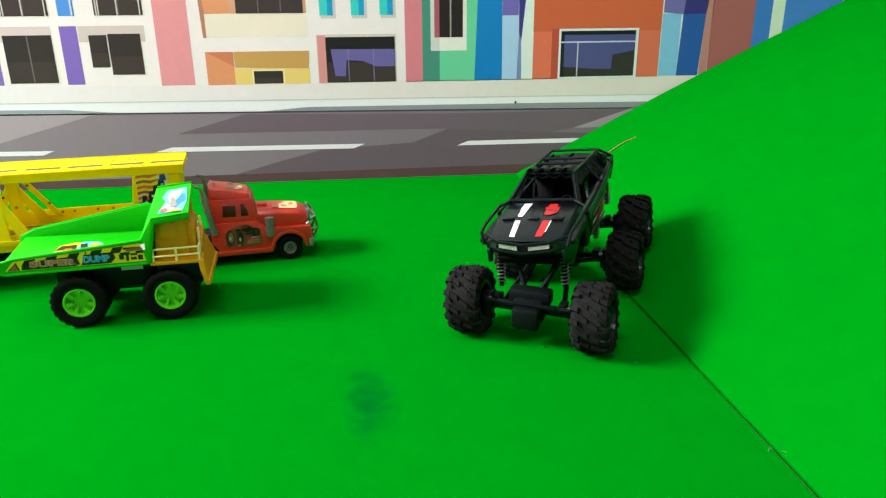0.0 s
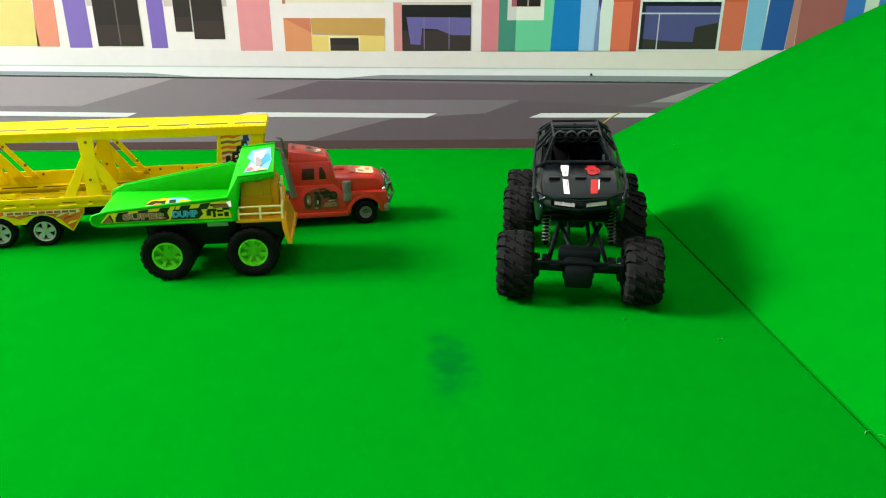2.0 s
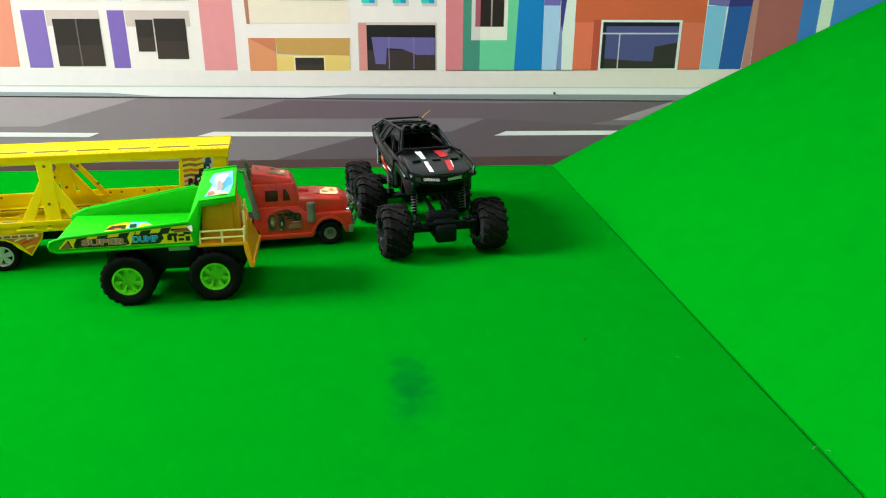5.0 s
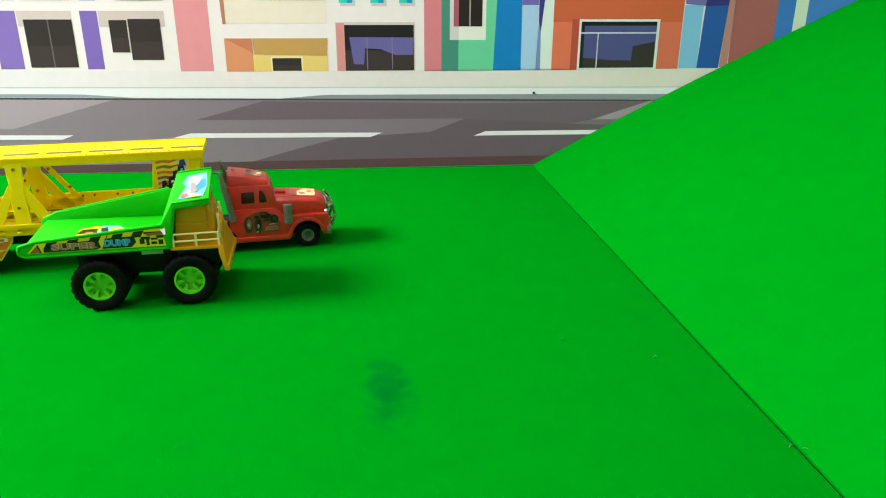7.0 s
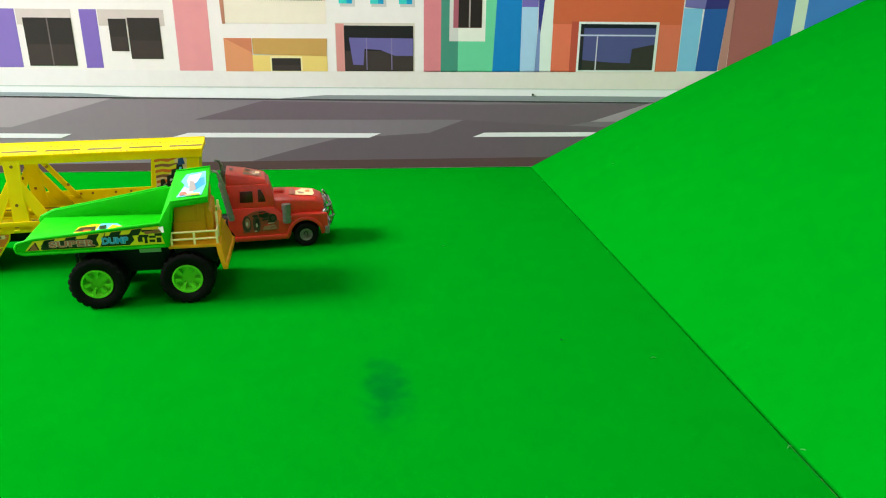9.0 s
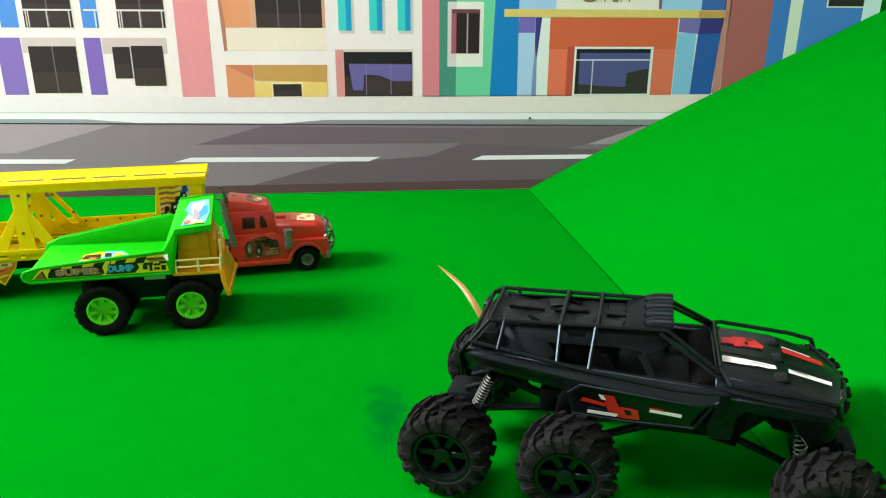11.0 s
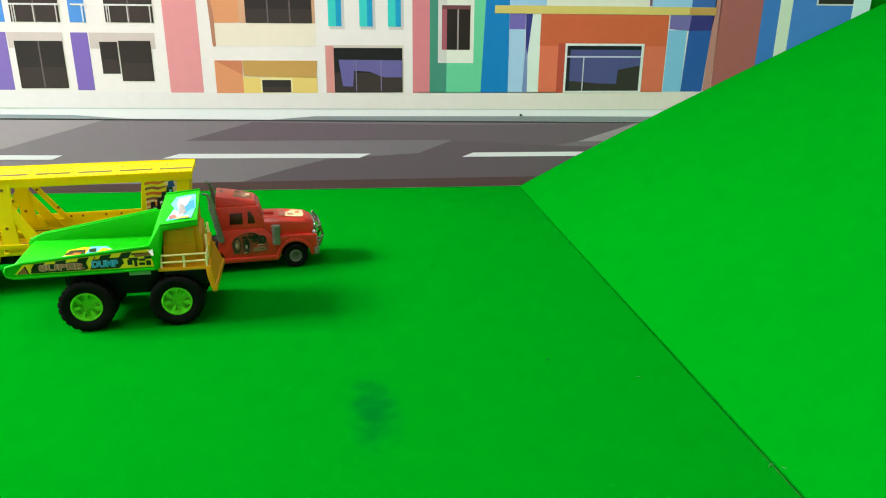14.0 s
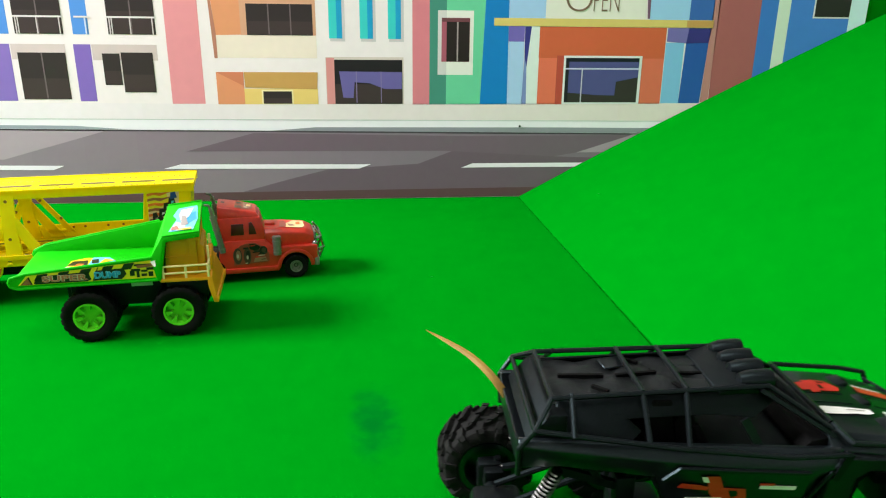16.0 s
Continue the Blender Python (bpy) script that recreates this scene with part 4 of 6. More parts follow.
        for y, z, w, h, m in ((-0.0720, 0.0480, 0.008, 0.003, S_BLACK), (-0.0640, 0.0535, 0.012, 0.002, S_BLACK), (-0.0600, 0.0420, 0.013, 0.0022, S_BLACK), (-0.0520, 0.0395, 0.013, 0.002, S_BLACK), (-0.0585, 0.0285, 0.019, 0.007, S_DRAB),
                              (-0.0560, 0.0345, 0.007, 0.0025, S_RED), (-0.0610, 0.0515, 0.006, 0.0020, S_RED), (-0.0520, 0.0370, 0.010, 0.0016, S_PALE), (-0.0700, 0.0265, 0.004, 0.0020, S_PALE), (-0.0480, 0.0310, 0.007, 0.0020, S_SOOT)):
            side_decal(d, "sticker_field", m, xs + s * (0.0009 if m is S_BLACK else 0.0012), (y, z), (y + w, z + 0.001), (y + w * 0.85, z + h), (y + w * 0.1, z + h * 0.9))
        # stack with rings, bent tip
        bm = bmesh.new()
        xk = s * 0.0355
        rod(bm, (xk, -0.0985, 0.045), (xk, -0.1085, 0.098), 0.0042, 14)
        rod(bm, (xk, -0.1085, 0.098), (xk, -0.1105, 0.1085), 0.0026, 12)
        tube(bm, [(xk, -0.1105, 0.1080), (xk, -0.1125, 0.1130), (xk, -0.1185, 0.1140)], 0.0017, 8)
        for k in (0.08, 0.2, 0.62, 0.9):
            a = Vector((xk, -0.0985, 0.045)).lerp(Vector((xk, -0.1085, 0.098)), k)
            rod(bm, a, a + Vector((0, -0.0004, 0.0022)), 0.0049, 14)
        part("exhaust_pipe", bm, DULL, d, "worn grey-silver exhaust stack, bent at its tip")
        bm = bmesh.new()
        rod(bm, (s * 0.0345, -0.0253, 0.0365), (s * 0.0345, -0.0253, 0.0635), 0.0058, 16)
        for z in (0.039, 0.044, 0.0555, 0.0605):
            rod(bm, (s * 0.0345, -0.0253, z), (s * 0.0345, -0.0253, z + 0.0018), 0.0065, 16)
        part("air_cleaner", bm, DULL, d, "worn grey-silver ribbed canister")
    # grille, bumper bars, lamps
    bm = bmesh.new()
    box(bm, -0.0185, 0.0185, 0.0272, 0.0305, 0.036, 0.0625, 0.001)
    for i in range(7):
        box(bm, -0.016 + i * 0.005, -0.014 + i * 0.005, 0.0303, 0.0318, 0.038, 0.061)
    part("grille", bm, CHROME, d, "silver-painted radiator grille")
    bm = bmesh.new()
    for s in (1, -1):
        tube(bm, [(s * 0.020, 0.030, 0.0665), (s * 0.021, 0.0375, 0.056), (s * 0.021, 0.0415, 0.040), (s * 0.021, 0.036, 0.026)], 0.0018, 8)
    for z, y in ((0.026, 0.036), (0.040, 0.0415), (0.056, 0.0375)):
        tube(bm, [(-0.034, y - 0.008, z), (-0.021, y, z), (0.021, y, z), (0.034, y - 0.008, z)], 0.0019, 8)
    part("bull_bar", bm, CHROME, d, "silver-painted bull bar")
    bm = bmesh.new()
    box(bm, -0.0375, 0.0375, 0.0265, 0.0335, 0.0165, 0.0285, 0.0015)
    part("bumper", bm, DULL, d)
    for s in (1, -1):
        bm = bmesh.new()
        bmesh.ops.create_uvsphere(bm, u_segments=12, v_segments=8, radius=0.0048, matrix=Matrix.Translation((s * 0.0275, 0.0285, 0.0475)))
        part("headlight", bm, CHROME, d, "round silver headlight")
    bm = bmesh.new()
    box(bm, -0.014, 0.014, -0.17, 0.02, 0.014, 0.026, 0.001)
    box(bm, -0.03, 0.03, -0.165, -0.106, 0.026, 0.034, 0.001)
    for y in (0.0, -0.112, -0.148):
        rod(bm, (-0.03, y, 0.0172), (0.03, y, 0.0172), 0.003, 8)
    part("chassis", bm, MATT, d)
    return d


def build_trailer():
    d = thing("toy_car_carrier", "bright yellow plastic toy car-carrier trailer with flame stickers, upper deck empty", "toy trailer", at=RIG)
    tyre = tyre_mesh(0.0200, 0.012, 0.0130, 30, 2, 0.0007, RUBBER)
    rim = rim_mesh(0.0134, 0.0118, 5, SILVER, gaps=True)
    bm = bmesh.new()
    lathe(bm, [(0.0001, -0.001), (0.0113, -0.001), (0.0113, -0.002), (0.0001, -0.002)], AXLE_X, 24)
    backing = mesh_of("backing_disc", bm, MATT, True)
    for y in (-0.4185, -0.4725):
        for s in (1, -1):
            add_wheel(d, pose(s * 0.0440, y, 0.0200, 0, 0, 0 if s > 0 else 180), tyre, rim, "black trailer wheel with a five-spoke silver rim", backing)
    END = -0.60
    # upper deck: two lipped tracks with slots, and a bar between
    bm = bmesh.new()
    box(bm, -0.0500, 0.0375, END, -0.1285, 0.1405, 0.1450, 0.0006, 1)
    for x0 in (-0.0500, 0.0351):
        box(bm, x0, x0 + 0.0024, END, -0.1287, 0.1345, 0.1462, 0.0005, 1)
    for y in (-0.60, -0.5, -0.40, -0.3, -0.20, -0.1325):
        box(bm, -0.0395, 0.0350, y, y + 0.004, 0.1388, 0.1408)
    deck = part("upper_deck", bm, YELLOW, d, "yellow upper deck with long slots")
    # slots and holes are raised dark strips and dots, inner shade in their colour
    slot_shade = ink("slot_shade_yellow", 92, 70, 0)
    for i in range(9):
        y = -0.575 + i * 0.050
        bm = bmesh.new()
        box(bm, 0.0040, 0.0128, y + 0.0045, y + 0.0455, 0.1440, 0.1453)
        part("slot", bm, slot_shade, deck)
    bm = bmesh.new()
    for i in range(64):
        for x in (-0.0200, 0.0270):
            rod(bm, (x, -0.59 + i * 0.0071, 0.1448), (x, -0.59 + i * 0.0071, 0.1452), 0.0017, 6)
    tagged(part("hole_row", bm, slot_shade, deck), kind="stuff")
    # lower deck
    bm = bmesh.new()
    for x0, x1, za, zb in ((-0.0500, -0.012, 0.0775, 0.0620), (0.012, 0.0500, 0.0620, 0.0645)):
        box(bm, x0, x1, END, -0.205, 0.0545, 0.0590)
        box(bm, x0, x0 + 0.002, END, -0.205, 0.0500, za, 0.0005, 1)
        box(bm, x1 - 0.002, x1, END, -0.205, 0.0500, zb, 0.0005, 1)
    for y in (-0.59, -0.53, -0.47, -0.41, -0.35, -0.29, -0.23):
        box(bm, -0.013, 0.013, y, y + 0.010, 0.0540, 0.0582)
    low = part("lower_deck", bm, YELLOW, d, "yellow lower deck with rails")
    for y in (-0.30, -0.285, -0.255, -0.235, -0.33, -0.40, -0.44):
        bm = bmesh.new()
        rod(bm, (-0.0486, y, 0.0725), (-0.0470, y, 0.0725), 0.0017, 8)
        part("rivet", bm, BRONZE, low)
    # lower slots too are dark strips with the shade in their colour
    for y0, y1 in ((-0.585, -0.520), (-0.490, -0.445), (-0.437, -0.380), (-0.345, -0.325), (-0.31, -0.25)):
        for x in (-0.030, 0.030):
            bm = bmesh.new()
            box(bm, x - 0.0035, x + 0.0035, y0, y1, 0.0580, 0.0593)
            part("slot", bm, slot_shade, low)
    for k in range(16):
        y = -0.585 + k * 0.0235
        bm = bmesh.new()
        box(bm, 0.0360, 0.0478, y, y + 0.0035 + 0.002 * (k % 3), 0.0588, 0.0625, 0.0006, 1)
        part("cross_rib", bm, YELLOW, low)
    for y, w in ((-0.575, 0.02), (-0.52, 0.008), (-0.46, 0.014), (-0.43, 0.006), (-0.395, 0.022), (-0.36, 0.006), (-0.33, 0.016)):
        bm = bmesh.new()
        box(bm, 0.0470, 0.0516, y, y + w, 0.0520, 0.0550, 0.0006, 1)
        part("rail_clip", bm, YELLOW, low)
        bm = bmesh.new()
        box(bm, 0.0497, 0.0504, y + w * 0.2, y + w * 0.9, 0.0572, 0.0584)
        part("worn_mark", bm, BRONZE, low)
    # uprights: a post with two splayed braces on each side
    for y in (-0.3545, -0.500):
        for s in (1, -1):
            bm = bmesh.new()
            x = s * 0.0375
            prism(bm, [(y - 0.006, 0.0515), (y + 0.0145, 0.0515), (y + 0.0095, 0.1000), (y + 0.0100, 0.1395), (y - 0.0090, 0.1395), (y - 0.0065, 0.112)], x - s * 0.0045, x)
            prism(bm, [(y - 0.040, 0.0540), (y - 0.024, 0.0540), (y - 0.0055, 0.0965), (y - 0.0075, 0.114)], x - s * 0.0035, x - s * 0.0005)
            prism(bm, [(y + 0.028, 0.056), (y + 0.046, 0.056), (y + 0.008, 0.116), (y + 0.007, 0.096)], x - s * 0.0035, x - s * 0.0005)
            prism(bm, [(y + 0.022, 0.0665), (y + 0.055, 0.0665), (y + 0.055, 0.0710), (y + 0.022, 0.0710)], x - s * 0.0035, x - s * 0.0005)
            prism(bm, [(y + 0.048, 0.0665), (y + 0.057, 0.0665), (y + 0.012, 0.1345), (y + 0.006, 0.1300)], x - s * 0.0035, x - s * 0.0008) if s < 0 else None
            soften(bm, 0.0006, 1, 40)
            for v in bm.verts:  # the foot stands on the wider lower deck
                v.co.x += s * 0.0125 * (0.1395 - v.co.z) / 0.088
            post = part("upright", bm, YELLOW, d, "yellow upright with splayed braces")
            spots = [(y + 0.001, 0.1325), (y + 0.001, 0.085)] + ([(y + 0.02, 0.115), (y + 0.042, 0.088), (y - 0.012, 0.1)] if s < 0 else [])
            for yy, zz in spots:
                bm = bmesh.new()
                lean = s * 0.0125 * (0.1395 - zz) / 0.088
                face = x + lean if s > 0 else x + lean + 0.0045
                rod(bm, (face - 0.001, yy, zz), (face + 0.0006, yy, zz), 0.0020, 10)
                part("rivet", bm, BRONZE, post)
    # gooseneck front with its printed panel
    bm = bmesh.new()
    prism(bm, [(-0.1965, 0.060), (-0.150, 0.060), (-0.137, 0.086), (-0.1325, 0.1388), (-0.1915, 0.1388), (-0.1965, 0.093)], -0.0365, 0.0365)
    soften(bm, 0.001, 1, 30)
    neck = part("gooseneck", bm, YELLOW, d, "yellow front panel of the trailer")
    side_decal(neck, "flame_sticker", S_CREAM, 0.0366, (-0.1895, 0.092), (-0.152, 0.089), (-0.148, 0.1365), (-0.1865, 0.1370))
    for k in range(6):
        z = 0.096 + k * 0.0070
        side_decal(neck, "flame", S_ORANGE if k % 2 else S_BROWN, 0.0369, (-0.1885, z - 0.001), (-0.180, z + 0.0006), (-0.172, z - 0.001), (-0.154, z + 0.0055), (-0.170, z + 0.0030), (-0.179, z + 0.0042), (-0.1880, z + 0.0026))
    side_decal(neck, "flame", S_YELLOW, 0.0368, (-0.1880, 0.110), (-0.160, 0.118), (-0.164, 0.133), (-0.1865, 0.1355))
    for y, z, w, h, m in ((-0.186, 0.092, 0.018, 0.010, S_BLACK), (-0.184, 0.100, 0.007, 0.008, S_BLACK), (-0.176, 0.101, 0.010, 0.012, S_BLACK), (-0.170, 0.109, 0.012, 0.012, S_BLACK), (-0.163, 0.116, 0.010, 0.012, S_BLACK), (-0.160, 0.125, 0.009, 0.010, ink("sticker_navy", 36, 66, 132)),
                          (-0.168, 0.096, 0.014, 0.010, S_BLACK), (-0.181, 0.096, 0.004, 0.005, S_GREY), (-0.172, 0.104, 0.004, 0.004, S_WHITE), (-0.166, 0.112, 0.004, 0.004, S_GREY), (-0.159, 0.119, 0.004, 0.004, S_CYAN), (-0.164, 0.099, 0.005, 0.003, S_GREY)):
        side_decal(neck, "sticker_field", m, 0.0372 if m is S_BLACK else 0.0375, (y, z), (y + w, z + 0.002), (y + w * 0.8, z + h), (y + w * 0.15, z + h * 0.9))
    # skirts over the wheels
    for s in (1, -1):
        bm = bmesh.new()
        xs = s * 0.0502
        arc = []
        for c in (-0.4185, -0.4725):
            arc += [(c + 0.0228 * math.cos(radians(a)), 0.0195 + 0.0228 * math.sin(radians(a))) for a in range(30, 151, 20)]
        prism(bm, [(-0.515, 0.0495), (-0.3660, 0.0495), (-0.3675, 0.0420), (-0.3840, 0.0185)] + arc + [(-0.510, 0.030)], xs, xs - s * 0.003)
        skirt = part("skirt", bm, YELLOW, d, "yellow wheel skirt with a printed flame sticker")
        side_decal(skirt, "flame_sticker", S_ORANGE, xs + s * 0.0002, (-0.512, 0.0490), (-0.3670, 0.0490), (-0.3695, 0.0420), (-0.3840, 0.0215), (-0.3960, 0.0360), (-0.4110, 0.0432), (-0.4280, 0.0432), (-0.4450, 0.0385), (-0.4600, 0.0430), (-0.48, 0.0432), (-0.5, 0.036))
        for k, (y, z) in enumerate(((-0.510, 0.047), (-0.496, 0.0445), (-0.483, 0.0480), (-0.470, 0.0460), (-0.452, 0.0470), (-0.438, 0.0465), (-0.420, 0.0470), (-0.404, 0.0440), (-0.396, 0.0400), (-0.392, 0.0335), (-0.389, 0.0460))):
            side_decal(skirt, "flame", (S_YELLOW, S_CREAM, S_RED)[k % 3], xs + s * 0.0005, (y + 0.003, z - 0.0052), (y + 0.010, z - 0.0026), (y + 0.0195, z + 0.0006), (y + 0.0090, z - 0.0004), (y + 0.004, z - 0.0025))
        side_decal(skirt, "printed_strip", S_CREAM, xs + s * 0.0008, (-0.462, 0.0440), (-0.372, 0.0440), (-0.372, 0.0488), (-0.462, 0.0488))
        for i in range(9):
            y = -0.458 + i * 0.0093
            side_decal(skirt, "printed_bar", S_BROWN, xs + s * 0.0011, (y, 0.0449), (y + 0.0076, 0.0449), (y + 0.0076, 0.0479), (y, 0.0479))
    bm = bmesh.new()
    box(bm, -0.02, 0.02, -0.51, -0.21, 0.030, 0.0535, 0.001)
    for y in (-0.4185, -0.4725):
        rod(bm, (-0.044, y, 0.0200), (0.044, y, 0.0200), 0.003, 8)
    box(bm, 0.026, 0.040, -0.362, -0.350, 0.040, 0.0535, 0.001)
    part("underframe", bm, MATT, d)
    bm = bmesh.new()
    rod(bm, (0, -0.145, 0.031), (0, -0.145, 0.062), 0.006, 12)
    part("king_pin", bm, MATT, d)
    return d


lorry = build_lorry()
trailer = build_trailer()



# ---------------------------------------------------------------- black six-wheeled crawler
GLOSS = mat("black_gloss_plastic", (0.0035, 0.0045, 0.0055), 0.30, vary=0.35, scale=40, bump=0.05, bump_scale=300, spec=0.45, coat=0.08, tint=(0.62, 0.9, 1.0))
STEEL = mat("spring_steel", (0.34, 0.34, 0.34), 0.32, metal=0.9, vary=0.1, scale=80)
TAN = mat("tan_strip", (0.30, 0.18, 0.035), 0.5, vary=0.15, scale=60)
# deeper than the other blacks: cabin and underside shade put into the colour
SHADE_BLACK = mat("shade_black_plastic", (0.0012, 0.0013, 0.0014), 0.7, vary=0.3, scale=50, bump=0.15, bump_scale=900, spec=0.08)
S_CRIMSON = ink("sticker_crimson", 176, 30, 34)
LENS = mat("dark_lens", (0.02, 0.02, 0.02), 0.12, vary=0.1, scale=60)
PALE_LENS = mat("silvery_lens", (0.55, 0.55, 0.54), 0.28, metal=0.85, vary=0.15, scale=120)
SHEET = mat("black_roof_sheet", (0.0048, 0.0052, 0.0054), 0.50, vary=0.5, scale=26, bump=0.5, bump_scale=160, spec=0.35, tint=(0.75, 0.92, 1.0))
AXLES = {"front": 0.1265, "middle": -0.050, "rear": -0.142}
WHEEL_R = 0.0372


def half_track(y):
    """The steered front axle is slightly narrower than the two behind."""
    return 0.0670 if y > 0 else 0.0705


def both(pts):
    return [[(s * x, y, z) for x, y, z in pts] for s in (1, -1)]


def coil(bm, a, b, r, turns, wire):
    a, b = Vector(a), Vector(b)
    q = (b - a).to_track_quat("Z", "Y").to_matrix()
    n = turns * 8
    pts = [a.lerp(b, i / n) + q @ Vector((r * math.cos(i * math.pi / 4), r * math.sin(i * math.pi / 4), 0)) for i in range(n + 1)]
    for p, k in zip(pts, pts[1:]):
        rod(bm, p, k, wire, 5)


def crawler_tyre(r, w, hole, material):
    """A knobbly tyre about x: a rounded carcass, staggered tread blocks, and shoulder lugs that reach down the wall."""
    bm = bmesh.new()
    h, rb = w / 2, r - 0.0040
    lathe(bm, [(hole, -h * 0.78), (hole * 1.10, -h * 0.98), (rb * 0.84, -h * 1.0), (rb * 0.96, -h * 0.90), (rb, -h * 0.70), (rb, h * 0.70), (rb * 0.96, h * 0.90), (rb * 0.84, h * 1.0), (hole * 1.10, h * 0.98), (hole, h * 0.78)], AXLE_X, 40, True)
    dice = random.Random(5)
    n = 15

    def lug(x0, x1, a, wide, skew, z0, z1, drop0=0.0, drop1=0.0):
        """A block from x0 to x1 at angle a; skew turns it, drop lowers an end towards the wall."""
        v = []
        for up in (0, 1):
            for x, da, drop in ((x0, -skew, drop0), (x1, skew, drop1)):
                for k in (-1, 1):
                    rr = (z1 if up else z0) - drop
                    aa = a + da + k * wide * (0.80 if up else 1.0)
                    v.append(bm.verts.new((x, rr * math.cos(aa), rr * math.sin(aa))))
        for f in ((4, 5, 7, 6), (0, 1, 5, 4), (2, 6, 7, 3), (0, 4, 6, 2), (1, 3, 7, 5)):
            bm.faces.new([v[i] for i in f])
    for i in range(n):
        a = 2 * math.pi * i / n
        step = math.pi / n
        for s in (1, -1):
            o = a + (step if s < 0 else 0)
            j = dice.uniform(-0.02, 0.02)
            lug(s * h * 0.06, s * h * 0.50, o + 0.05 + j, 0.075, 0.075 * s, rb - 0.001, r + dice.uniform(-0.0005, 0.0003))
            lug(s * h * 0.56, s * h * 0.93, o + 0.16 + j, 0.085, 0.03 * s, rb - 0.0015, r - 0.0003, 0.0, 0.0022)
            lug(s * h * 0.93, s * h * 1.05, o + 0.16 + j, 0.075, 0.0, rb - 0.0065, r - 0.0026, 0.0, 0.0026)
            lug(s * h * 0.50, s * h * 0.66, o - 0.06 + j, 0.040, 0.05 * s, rb - 0.001, r - 0.0009)
    bmesh.ops.recalc_face_normals(bm, faces=bm.faces)
    return mesh_of("tyre", bm, material, True)


def strap(bm, a, b, wide, thick, across):
    """A flat bar from a to b, wide along across."""
    a, b, w = Vector(a), Vector(b), Vector(across).normalized()
    w = (w - (b - a).normalized() * w.dot((b - a).normalized())).normalized() * wide / 2
    n = (b - a).cross(w).normalized() * thick / 2
    loft(bm, [[p + w + n, p - w + n, p - w - n, p + w - n] for p in (a, b)])


def build_crawler():
    # local: x to its right, y ahead, z up; the ground below the body's middle is the origin
    d = thing("toy_crawler", "black six-wheeled toy rock crawler with tube cage and red stickers", "toy car")
    # belly pan between the axles
    bm = bmesh.new()
    prism(bm, [(-0.118, 0.094), (-0.060, 0.084), (-0.036, 0.066), (0.010, 0.0565), (0.066, 0.0560), (0.082, 0.072), (0.096, 0.088), (0.124, 0.086), (0.124, 0.098), (-0.118, 0.106)], -0.030, 0.030)
    soften(bm, 0.002, 2, 20)
    pan = part("chassis", bm, MATT, d)
    for s in (1, -1):  # angular arms of the rear frame
        bm = bmesh.new()
        strap(bm, (s * 0.033, -0.112, 0.092), (s * 0.033, -0.072, 0.078), 0.005, 0.004, (0, 0, 1))
        strap(bm, (s * 0.033, -0.100, 0.104), (s * 0.033, -0.084, 0.082), 0.004, 0.004, (0, 1, 0))
        strap(bm, (s * 0.033, -0.072, 0.078), (s * 0.033, -0.058, 0.098), 0.006, 0.004, (0, 1, 0))
        box(bm, s * 0.032 - 0.005, s * 0.032 + 0.005, -0.076, -0.064, 0.066, 0.086, 0.0015)
        part("frame_arm", bm, MATT, pan)

    bm = bmesh.new()
    prism(bm, [(0.0900, 0.0760), (0.1120, 0.0730), (0.1240, 0.0790), (0.1290, 0.0860), (0.0900, 0.0900)], -0.0300, 0.0300, 0.0015)
    part("skid_plate", bm, SHADE_BLACK, d)

    # the tub: a shoulder that slopes out from the sill to the belt line, which falls towards the front
    def ring(y, sill, zsill, belt, zbelt, low, zlow, zwell):
        si = sill - 0.004
        return [(-low, y, zlow), (-belt, y, zbelt - 0.0015), (-belt, y, zbelt), (-sill, y, zsill), (-si, y, zsill), (-si + 0.002, y, zwell), (si - 0.002, y, zwell), (si, y, zsill), (sill, y, zsill), (belt, y, zbelt), (belt, y, zbelt - 0.0015), (low, y, zlow)]
    bm = bmesh.new()
    loft(bm, [ring(-0.1365, 0.042, 0.1245, 0.0440, 0.1215, 0.0400, 0.104, 0.1190), ring(-0.112, 0.0440, 0.1235, 0.0475, 0.1195, 0.0430, 0.1060, 0.1150), ring(-0.056, 0.0450, 0.1200, 0.0500, 0.1125, 0.0450, 0.0980, 0.1100), ring(-0.050, 0.0450, 0.1195, 0.0502, 0.1115, 0.0465, 0.0805, 0.0920),
              ring(-0.010, 0.0450, 0.1170, 0.0505, 0.1055, 0.0470, 0.0795, 0.0880), ring(0.034, 0.0450, 0.1140, 0.0505, 0.1005, 0.0470, 0.0800, 0.0900), ring(0.054, 0.0455, 0.1140, 0.0500, 0.1050, 0.0440, 0.0920, 0.0950)])
    soften(bm, 0.0008, 1, 14)
    body = part("body", bm, GLOSS, d, "glossy black plastic body tub with a sloping shoulder")
    for s in (1, -1):
        bm = bmesh.new()
        tube(bm, [(s * 0.0500, -0.0530, 0.0935), (s * 0.0515, -0.0440, 0.1020), (s * 0.0505, 0.0340, 0.0950)], 0.0014, 6)
        tube(bm, [(s * 0.0470, -0.0500, 0.0745), (s * 0.0474, -0.010, 0.0735), (s * 0.0474, 0.0360, 0.0742), (s * 0.0505, 0.0470, 0.0960)], 0.0013, 6)
        part("side_beading", bm, BLACK, body)
    # cab: side quarters, window frames, pillars, seats
    for s in (1, -1):
        bm = bmesh.new()
        outer = [(-0.118, 0.1215), (-0.070, 0.1180), (-0.063, 0.1235), (-0.0710, 0.1300), (-0.020, 0.1310), (0.004, 0.1285), (0.020, 0.1385), (0.012, 0.1450), (-0.112, 0.1405)]
